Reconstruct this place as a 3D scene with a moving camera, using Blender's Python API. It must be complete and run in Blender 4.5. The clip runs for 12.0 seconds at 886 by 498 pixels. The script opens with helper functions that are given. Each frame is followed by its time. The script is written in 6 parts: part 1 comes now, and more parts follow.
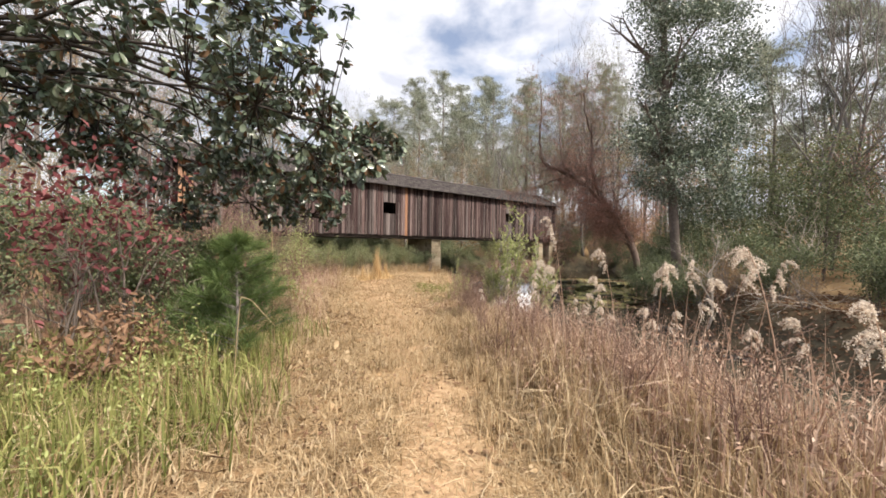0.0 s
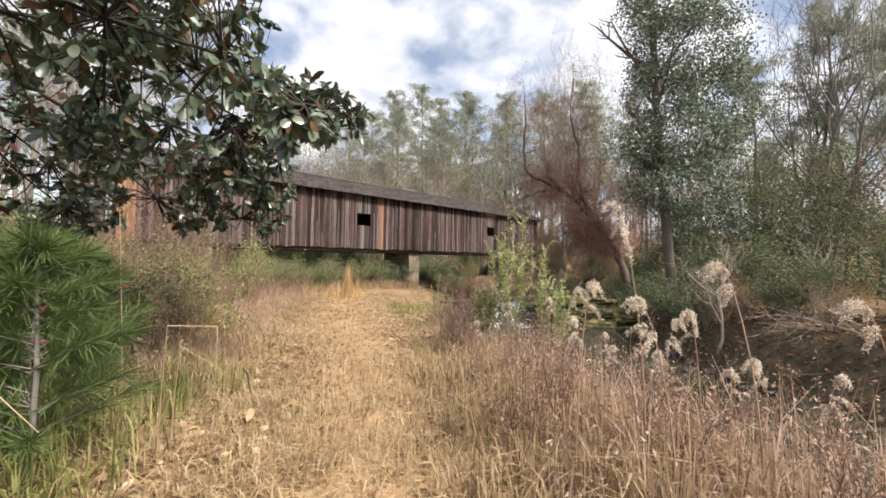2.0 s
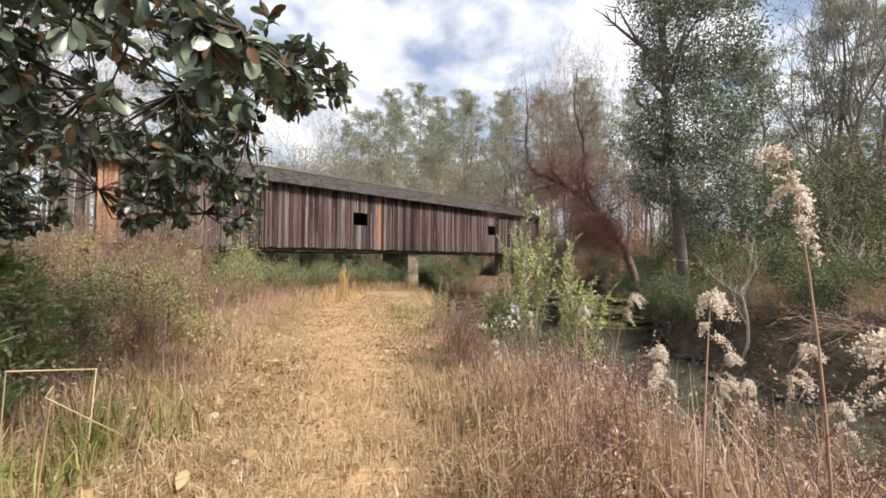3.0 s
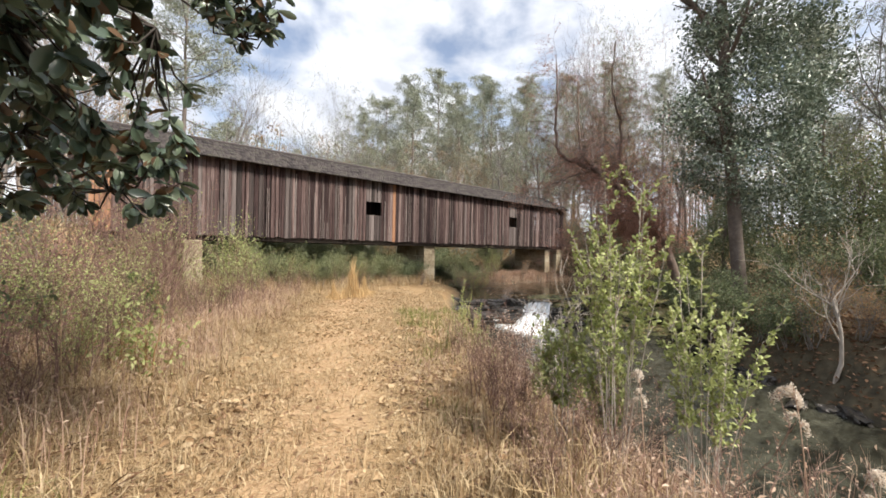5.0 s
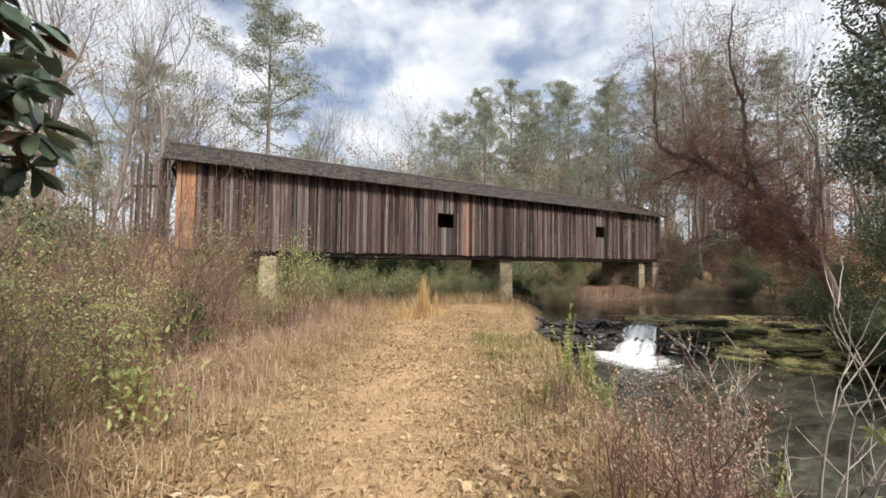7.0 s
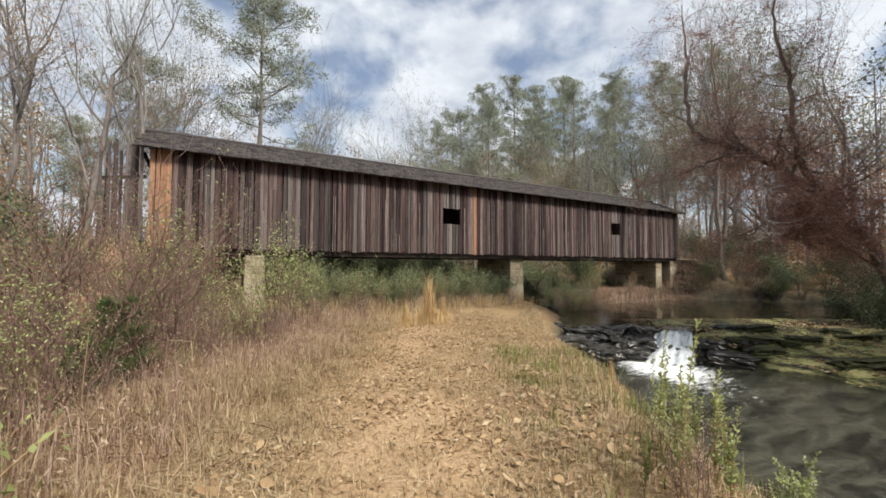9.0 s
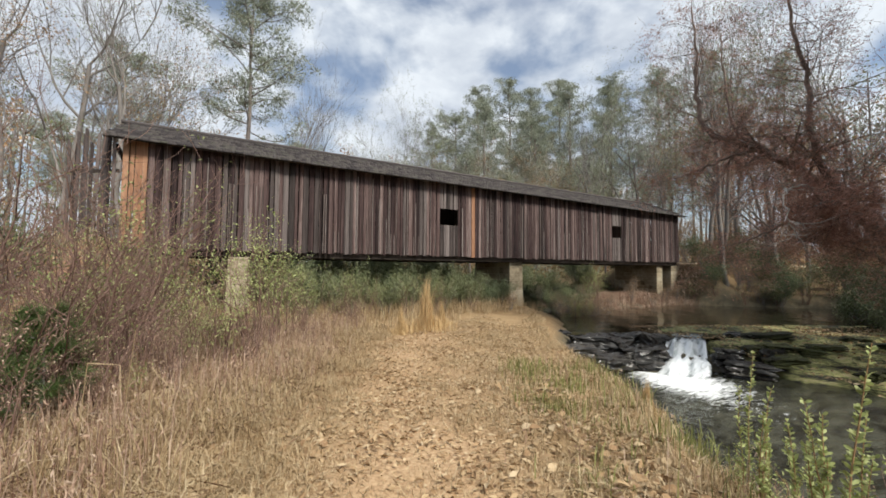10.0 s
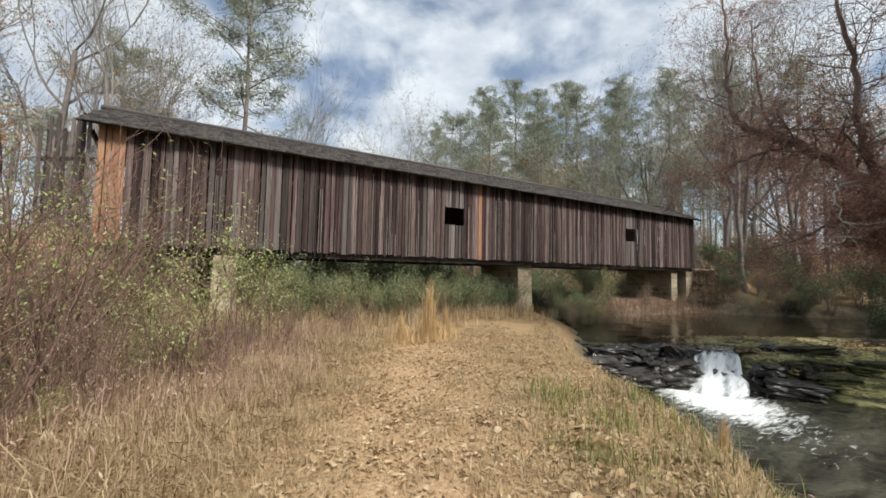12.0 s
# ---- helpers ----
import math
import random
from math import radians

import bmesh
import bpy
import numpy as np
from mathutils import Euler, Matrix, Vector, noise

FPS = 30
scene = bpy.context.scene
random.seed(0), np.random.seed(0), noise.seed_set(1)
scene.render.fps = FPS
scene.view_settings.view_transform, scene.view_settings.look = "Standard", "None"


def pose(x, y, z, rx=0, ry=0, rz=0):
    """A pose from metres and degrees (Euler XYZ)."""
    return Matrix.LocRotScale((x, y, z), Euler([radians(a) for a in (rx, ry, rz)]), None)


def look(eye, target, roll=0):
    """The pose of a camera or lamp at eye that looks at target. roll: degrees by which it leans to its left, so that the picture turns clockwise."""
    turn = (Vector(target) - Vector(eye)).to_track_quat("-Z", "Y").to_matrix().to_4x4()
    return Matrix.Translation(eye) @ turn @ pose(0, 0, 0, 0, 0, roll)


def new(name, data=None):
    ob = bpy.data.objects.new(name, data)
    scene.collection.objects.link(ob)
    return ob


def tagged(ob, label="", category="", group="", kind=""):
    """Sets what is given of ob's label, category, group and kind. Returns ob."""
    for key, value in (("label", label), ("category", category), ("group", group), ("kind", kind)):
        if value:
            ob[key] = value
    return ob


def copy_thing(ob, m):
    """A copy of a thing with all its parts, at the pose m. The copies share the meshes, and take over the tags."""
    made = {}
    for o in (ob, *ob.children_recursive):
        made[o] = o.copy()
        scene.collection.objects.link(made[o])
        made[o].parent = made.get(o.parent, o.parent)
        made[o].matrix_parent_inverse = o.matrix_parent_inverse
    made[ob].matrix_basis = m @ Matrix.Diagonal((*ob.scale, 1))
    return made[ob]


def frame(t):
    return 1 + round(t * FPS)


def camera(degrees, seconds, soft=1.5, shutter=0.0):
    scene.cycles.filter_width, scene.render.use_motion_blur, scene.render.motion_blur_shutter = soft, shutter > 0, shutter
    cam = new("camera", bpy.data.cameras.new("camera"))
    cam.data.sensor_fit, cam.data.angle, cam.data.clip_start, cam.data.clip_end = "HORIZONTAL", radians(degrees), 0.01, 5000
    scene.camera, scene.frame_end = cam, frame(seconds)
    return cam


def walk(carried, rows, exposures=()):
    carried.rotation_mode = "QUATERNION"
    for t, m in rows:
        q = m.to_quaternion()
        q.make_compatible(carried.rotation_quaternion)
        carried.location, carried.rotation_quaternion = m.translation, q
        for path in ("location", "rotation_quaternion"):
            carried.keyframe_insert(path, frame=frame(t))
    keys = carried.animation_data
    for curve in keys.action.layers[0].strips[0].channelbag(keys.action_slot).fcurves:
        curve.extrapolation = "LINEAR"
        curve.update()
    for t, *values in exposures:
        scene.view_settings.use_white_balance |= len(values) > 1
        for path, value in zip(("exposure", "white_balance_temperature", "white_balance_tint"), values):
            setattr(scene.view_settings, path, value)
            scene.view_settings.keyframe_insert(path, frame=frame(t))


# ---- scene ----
cam = camera(98.6, 12.0, soft=1.7)
PATH = [
    (0, (1.312, -1.567, 1.561), (2.597, -0.035, 1.529), 0.9),
    (0.5, (1.645, -1.232, 1.544), (2.954, 0.28, 1.533), 1.3),
    (1, (1.942, -0.87, 1.52), (3.288, 0.609, 1.542), 1.6),
    (1.5, (2.24, -0.509, 1.499), (3.597, 0.96, 1.538), 1.5),
    (2, (2.519, -0.136, 1.51), (3.887, 1.322, 1.56), 1.1),
    (2.5, (2.794, 0.26, 1.51), (4.173, 1.708, 1.56), 0.7),
    (2.7, (2.94, 0.411, 1.489), (4.315, 1.862, 1.546), 0.5),
    (4.3, (3.91, 1.473, 1.598), (5.266, 2.942, 1.608), 1.0),
    (4.5, (4.031, 1.649, 1.599), (5.378, 3.128, 1.612), 1.2),
    (5, (4.314, 2.037, 1.627), (5.622, 3.551, 1.631), 1.2),
    (5.5, (4.618, 2.392, 1.658), (5.858, 3.961, 1.667), 1.3),
    (6, (4.879, 2.783, 1.643), (6.044, 4.409, 1.674), 1.1),
    (6.5, (5.148, 3.165, 1.629), (6.216, 4.855, 1.697), 0.9),
    (7, (5.356, 3.611, 1.571), (6.348, 5.346, 1.649), 0.5),
    (7.2, (5.463, 3.784, 1.557), (6.425, 5.536, 1.636), 0.4),
    (8.8, (6.017, 5.179, 1.475), (6.995, 6.921, 1.56), -0.2),
    (9, (6.07, 5.365, 1.484), (7.057, 7.103, 1.569), 0.2),
    (9.5, (6.224, 5.856, 1.472), (7.231, 7.581, 1.568), 0.3),
    (10, (6.413, 6.313, 1.442), (7.429, 8.033, 1.548), 0.4),
    (10.5, (6.552, 6.7, 1.427), (7.571, 8.418, 1.538), 0.5),
    (11, (6.692, 6.978, 1.432), (7.713, 8.694, 1.544), 0.7),
    (11.5, (6.878, 7.231, 1.407), (7.891, 8.951, 1.528), 0.8),
    (12, (6.994, 7.464, 1.393), (7.996, 9.19, 1.518), 1.1),
]
walk(cam, [(t, look(eye, target, roll)) for t, eye, target, roll in PATH],
     [(0.0, 0.89, 6680, 13.5), (2.5, 0.88, 6620, 12), (5.5, 0.86, 6520, 10.5), (7.0, 0.63, 6480, 9.5), (9.0, 0.44, 6350, 8), (12.0, 0.40, 6250, 6)])


# ---- world, sun, exposure ----
def node(nt, kind, **inputs):
    n = nt.nodes.new(kind)
    for k, v in inputs.items():
        n.inputs[k.replace("_", " ")].default_value = v
    return n


world = bpy.data.worlds.new("world")
scene.world = world
world.use_nodes = True
wn = world.node_tree
SUN_ELEV, SUN_AZ = 48.0, 170.0
sky = wn.nodes.new("ShaderNodeTexSky")
sky.sky_type = "NISHITA"
sky.sun_disc = False
sky.sun_elevation, sky.sun_rotation = radians(SUN_ELEV), radians(SUN_AZ)
coords = wn.nodes.new("ShaderNodeTexCoord")
stretch = wn.nodes.new("ShaderNodeMapping")
stretch.inputs["Scale"].default_value = (1.0, 1.0, 1.7)
stretch.inputs["Location"].default_value = (0.35, 0.2, 0.0)
puffs = node(wn, "ShaderNodeTexNoise", Scale=4.6, Detail=8.0, Roughness=0.5, Distortion=0.15)
cover = wn.nodes.new("ShaderNodeValToRGB")
cover.color_ramp.elements[0].position, cover.color_ramp.elements[1].position = 0.36, 0.52
cover.color_ramp.elements[0].color = (0.2, 0.2, 0.2, 1)
greys = node(wn, "ShaderNodeTexNoise", Scale=6.5, Detail=7.0, Roughness=0.55, Distortion=0.3)
tone = wn.nodes.new("ShaderNodeValToRGB")
tone.color_ramp.elements[0].position, tone.color_ramp.elements[1].position = 0.34, 0.6
tone.color_ramp.elements[0].color = (4.4, 4.7, 5.35, 1)
tone.color_ramp.elements[1].color = (6.6, 6.8, 7.15, 1)
mix_sky = wn.nodes.new("ShaderNodeMixRGB")
back = wn.nodes["Background"]
back.inputs["Strength"].default_value = 0.1
wn.links.new(coords.outputs["Generated"], stretch.inputs["Vector"])
wn.links.new(stretch.outputs["Vector"], puffs.inputs["Vector"])
wn.links.new(stretch.outputs["Vector"], greys.inputs["Vector"])
wn.links.new(puffs.outputs["Fac"], cover.inputs["Fac"])
wn.links.new(greys.outputs["Fac"], tone.inputs["Fac"])
wn.links.new(cover.outputs["Color"], mix_sky.inputs["Fac"])
wn.links.new(sky.outputs["Color"], mix_sky.inputs[1])
wn.links.new(tone.outputs["Color"], mix_sky.inputs[2])
wn.links.new(mix_sky.outputs["Color"], back.inputs["Color"])

sun = new("sun", bpy.data.lights.new("sun", "SUN"))
sun.data.energy, sun.data.angle, sun.data.color = 5.0, radians(14), (1.0, 0.93, 0.82)
sun_way = Vector((math.sin(radians(SUN_AZ)) * math.cos(radians(SUN_ELEV)), math.cos(radians(SUN_AZ)) * math.cos(radians(SUN_ELEV)), math.sin(radians(SUN_ELEV))))
sun.matrix_world = look(sun_way * 60, (0, 0, 0))

# ---- materials ----
MATS = {}


def material(name, colours, rough=0.85, scale=6.0, bump=0.3, island=False, per_object=False, leaf=0.0, stretchy=(1, 1, 1), detail=6.0, spec=0.25, metal=0.0, weight=0.68, tight=0.26):
    """Colours are blended by noise at two scales and, if asked, by a random number per island or per object."""
    m = bpy.data.materials.new(name)
    m.use_nodes = True
    nt = m.node_tree
    bsdf = nt.nodes["Principled BSDF"]
    bsdf.inputs["Roughness"].default_value = rough
    bsdf.inputs["Specular IOR Level"].default_value = spec
    bsdf.inputs["Metallic"].default_value = metal
    tc = nt.nodes.new("ShaderNodeTexCoord")
    mp = nt.nodes.new("ShaderNodeMapping")
    mp.inputs["Scale"].default_value = stretchy
    nt.links.new(tc.outputs["Object"], mp.inputs["Vector"])
    if per_object:
        jump = nt.nodes.new("ShaderNodeMath")
        jump.operation = "MULTIPLY"
        jump.inputs[1].default_value = 61.0
        nt.links.new(nt.nodes.new("ShaderNodeObjectInfo").outputs["Random"], jump.inputs[0])
        nt.links.new(jump.outputs[0], mp.inputs["Location"])
    big = node(nt, "ShaderNodeTexNoise", Scale=scale * 0.17, Detail=3.0)
    fine = node(nt, "ShaderNodeTexNoise", Scale=scale, Detail=detail, Roughness=0.65)
    nt.links.new(mp.outputs["Vector"], big.inputs["Vector"])
    nt.links.new(mp.outputs["Vector"], fine.inputs["Vector"])
    total = nt.nodes.new("ShaderNodeMath")
    total.operation = "MULTIPLY_ADD"
    total.inputs[1].default_value = 0.55
    nt.links.new(fine.outputs["Fac"], total.inputs[0])
    part_two = nt.nodes.new("ShaderNodeMath")
    part_two.operation = "MULTIPLY"
    part_two.inputs[1].default_value = 0.45
    nt.links.new(big.outputs["Fac"], part_two.inputs[0])
    nt.links.new(part_two.outputs[0], total.inputs[2])
    value = total.outputs[0]
    if island or per_object:
        src = nt.nodes.new("ShaderNodeNewGeometry").outputs["Random Per Island"] if island else nt.nodes.new("ShaderNodeObjectInfo").outputs["Random"]
        blend = nt.nodes.new("ShaderNodeMix")
        blend.inputs["Factor"].default_value = weight
        spread = node(nt, "ShaderNodeMapRange")
        spread.inputs["To Min"].default_value, spread.inputs["To Max"].default_value = 0.22, 0.78
        nt.links.new(src, spread.inputs["Value"])
        nt.links.new(value, blend.inputs["A"])
        nt.links.new(spread.outputs["Result"], blend.inputs["B"])
        value = blend.outputs["Result"]
    ramp = nt.nodes.new("ShaderNodeValToRGB")
    while len(ramp.color_ramp.elements) < len(colours):
        ramp.color_ramp.elements.new(0.5)
    for i, c in enumerate(colours):
        ramp.color_ramp.elements[i].position = 0.5 - tight + 2 * tight * i / max(1, len(colours) - 1)
        ramp.color_ramp.elements[i].color = (*c, 1)
    nt.links.new(value, ramp.inputs["Fac"])
    nt.links.new(ramp.outputs["Color"], bsdf.inputs["Base Color"])
    if bump:
        b = node(nt, "ShaderNodeBump", Strength=bump, Distance=0.02)
        nt.links.new(fine.outputs["Fac"], b.inputs["Height"])
        nt.links.new(b.outputs["Normal"], bsdf.inputs["Normal"])
    if leaf:
        tr = nt.nodes.new("ShaderNodeBsdfTranslucent")
        nt.links.new(ramp.outputs["Color"], tr.inputs["Color"])
        mx = nt.nodes.new("ShaderNodeMixShader")
        mx.inputs["Fac"].default_value = leaf
        nt.links.new(bsdf.outputs[0], mx.inputs[1])
        nt.links.new(tr.outputs[0], mx.inputs[2])
        nt.links.new(mx.outputs[0], nt.nodes["Material Output"].inputs["Surface"])
    MATS[name] = m
    return m


M_BOARD = material("weathered_board", [(0.006, 0.004, 0.004), (0.027, 0.016, 0.016), (0.064, 0.040, 0.038), (0.120, 0.084, 0.078), (0.245, 0.190, 0.176)], 0.9, 11, 0.6, per_object=True, stretchy=(4.0, 4.0, 0.12), weight=0.36, tight=0.15, detail=10.0)
M_STRIP = material("pale_batten", [(0.045, 0.034, 0.031), (0.13, 0.105, 0.096), (0.30, 0.262, 0.245)], 0.9, 9, 0.4, per_object=True, stretchy=(4, 4, 0.3), weight=0.4, tight=0.16)
M_ORANGE = material("bare_orange_board", [(0.060, 0.030, 0.021), (0.204, 0.098, 0.055), (0.306, 0.170, 0.102), (0.374, 0.255, 0.178)], 0.85, 8, 0.4, per_object=True, stretchy=(3, 3, 0.2), weight=0.3, tight=0.2)
M_GREYBOARD = material("silver_grey_board", [(0.014, 0.011, 0.010), (0.050, 0.039, 0.037), (0.10, 0.082, 0.078), (0.19, 0.16, 0.152)], 0.9, 9, 0.4, per_object=True, stretchy=(4, 4, 0.14), weight=0.4, tight=0.16, detail=9.0)
M_TWIG = material("red_brown_twig", [(0.09, 0.052, 0.042), (0.17, 0.105, 0.085), (0.27, 0.19, 0.155)], 0.9, 9, 0.2)
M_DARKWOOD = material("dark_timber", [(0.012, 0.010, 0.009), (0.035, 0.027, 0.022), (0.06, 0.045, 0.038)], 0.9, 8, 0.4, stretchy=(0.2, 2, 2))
M_ROOF = material("weathered_shingle", [(0.016, 0.014, 0.015), (0.039, 0.034, 0.035), (0.068, 0.059, 0.057), (0.052, 0.053, 0.041)], 0.92, 7, 0.6, island=True)
M_PIER = material("lichened_stone_pier", [(0.10, 0.075, 0.05), (0.25, 0.205, 0.14), (0.36, 0.31, 0.225), (0.47, 0.42, 0.33)], 0.92, 5, 0.7, per_object=True, weight=0.25, tight=0.16)
M_ROCK = material("wet_dark_rock", [(0.005, 0.005, 0.005), (0.014, 0.013, 0.012), (0.036, 0.032, 0.028), (0.10, 0.088, 0.070)], 0.3, 5, 0.9, per_object=True, stretchy=(1, 1, 5), spec=0.5, weight=0.25, tight=0.18)
M_MOSSROCK = material("mossy_shelf_rock", [(0.012, 0.011, 0.009), (0.026, 0.024, 0.017), (0.049, 0.052, 0.019), (0.091, 0.094, 0.036), (0.098, 0.081, 0.055)], 0.6, 3.5, 0.9, per_object=True, stretchy=(1, 1, 5), weight=0.2, tight=0.17)
M_SHELF = material("mossy_stepped_rock", [(0.010, 0.009, 0.007), (0.05, 0.042, 0.026), (0.17, 0.172, 0.06), (0.36, 0.345, 0.135), (0.42, 0.335, 0.20)], 0.55, 6.0, 1.0, stretchy=(1, 1, 9), tight=0.11, detail=10.0)
M_BARK = material("grey_brown_bark", [(0.085, 0.075, 0.069), (0.18, 0.163, 0.151), (0.32, 0.295, 0.275)], 0.95, 7, 0.6, stretchy=(2, 2, 0.5))
M_PALEBARK = material("pale_bark", [(0.22, 0.19, 0.16), (0.38, 0.34, 0.30), (0.5, 0.46, 0.41)], 0.9, 7, 0.4, stretchy=(2, 2, 0.6))
M_PINEBARK = material("pine_bark", [(0.09, 0.075, 0.067), (0.20, 0.168, 0.150), (0.33, 0.285, 0.255)], 0.95, 6, 0.6, stretchy=(2, 2, 0.5))
M_DARKBARK = material("dark_bark", [(0.050, 0.042, 0.036), (0.126, 0.104, 0.090), (0.224, 0.190, 0.168)], 0.95, 7, 0.5)
M_CYPRESS = material("cypress_bark", [(0.09, 0.067, 0.056), (0.19, 0.143, 0.122), (0.32, 0.26, 0.225)], 0.95, 7, 0.5)
# Distance haze is put into the needle colour: lighter and greyer than near needles.
M_HAZENEEDLE = material("pine_needles", [(0.165, 0.187, 0.142), (0.275, 0.302, 0.230), (0.41, 0.422, 0.335)], 0.7, 2, 0, island=True, leaf=0.3)
M_YOUNGPINE = material("young_pine_needles", [(0.060, 0.100, 0.034), (0.120, 0.180, 0.060), (0.22, 0.29, 0.11)], 0.6, 2, 0, island=True, leaf=0.3)
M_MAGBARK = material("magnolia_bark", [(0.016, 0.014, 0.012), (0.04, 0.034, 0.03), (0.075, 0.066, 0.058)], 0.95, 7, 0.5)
M_MAGNOLIA = material("magnolia_leaf", [(0.026, 0.042, 0.030), (0.060, 0.090, 0.062), (0.120, 0.158, 0.105), (0.22, 0.26, 0.175)], 0.3, 9, 0.1, island=True, leaf=0.15, spec=0.7)
M_MAGBROWN = material("magnolia_leaf_underside", [(0.05, 0.028, 0.016), (0.10, 0.06, 0.032), (0.15, 0.10, 0.06)], 0.8, 9, 0.1, island=True, leaf=0.1)
# Haze and leaf gloss are put into these raised holly tones.
M_HOLLY = material("holly_leaf", [(0.046, 0.070, 0.052), (0.10, 0.138, 0.096), (0.19, 0.232, 0.170), (0.42, 0.46, 0.38)], 0.35, 9, 0, island=True, leaf=0.12, spec=0.5)
M_EVERGREEN = material("thicket_leaf", [(0.060, 0.080, 0.043), (0.13, 0.158, 0.083), (0.26, 0.28, 0.155)], 0.6, 3, 0, island=True, leaf=0.25)
M_OLIVE = material("olive_leaf", [(0.115, 0.135, 0.055), (0.215, 0.235, 0.095), (0.34, 0.35, 0.16)], 0.6, 3, 0, island=True, leaf=0.3)
M_GREYGREEN = material("grey_green_leaf", [(0.095, 0.12, 0.060), (0.19, 0.215, 0.108), (0.32, 0.335, 0.18)], 0.6, 3, 0, island=True, leaf=0.28)
M_FRESH = material("fresh_green_leaf", [(0.185, 0.22, 0.072), (0.335, 0.378, 0.145), (0.53, 0.56, 0.275)], 0.55, 3, 0, island=True, leaf=0.35)
M_RUSSET = material("russet_leaf", [(0.25, 0.118, 0.090), (0.43, 0.228, 0.170), (0.58, 0.37, 0.30)], 0.8, 3, 0, island=True, leaf=0.3)
M_CRIMSON = material("crimson_leaf", [(0.065, 0.020, 0.022), (0.16, 0.048, 0.052), (0.30, 0.12, 0.12)], 0.6, 3, 0, island=True, leaf=0.3)
M_TANLEAF = material("tan_leaf", [(0.200, 0.119, 0.062), (0.350, 0.219, 0.112), (0.500, 0.350, 0.200)], 0.85, 3, 0, island=True, leaf=0.25)
M_STRAW = material("dry_straw_grass", [(0.15, 0.095, 0.052), (0.33, 0.235, 0.13), (0.50, 0.385, 0.235), (0.64, 0.54, 0.375)], 0.8, 3, 0, island=True, leaf=0.35)
M_RUSTGRASS = material("rust_brown_weed", [(0.12, 0.068, 0.049), (0.31, 0.192, 0.138), (0.50, 0.365, 0.275), (0.65, 0.53, 0.425)], 0.85, 3, 0, island=True, leaf=0.35)
M_BROOM = material("orange_broom_grass", [(0.374, 0.238, 0.114), (0.550, 0.389, 0.200), (0.682, 0.539, 0.315)], 0.8, 3, 0, island=True, leaf=0.25)
M_GREENGRASS = material("green_grass", [(0.070, 0.086, 0.022), (0.145, 0.165, 0.046), (0.245, 0.255, 0.085), (0.36, 0.335, 0.14)], 0.7, 3, 0, island=True, leaf=0.3)
M_PLUME = material("pale_seed_fluff", [(0.52, 0.44, 0.36), (0.70, 0.62, 0.53), (0.82, 0.77, 0.69)], 0.95, 3, 0, island=True, leaf=0.45)
M_LITTER = material("fallen_leaf", [(0.18, 0.103, 0.055), (0.32, 0.21, 0.113), (0.45, 0.335, 0.20), (0.57, 0.47, 0.335)], 0.75, 8, 0.1, island=True, leaf=0.2)
M_BROWNLEAF = material("broken_brown_leaf", [(0.10, 0.055, 0.034), (0.19, 0.11, 0.065), (0.31, 0.20, 0.13)], 0.85, 8, 0.1, island=True, leaf=0.2)
M_ROAD = material("sandy_road", [(0.34, 0.25, 0.17), (0.46, 0.36, 0.26), (0.56, 0.47, 0.36)], 0.95, 4, 0.4)


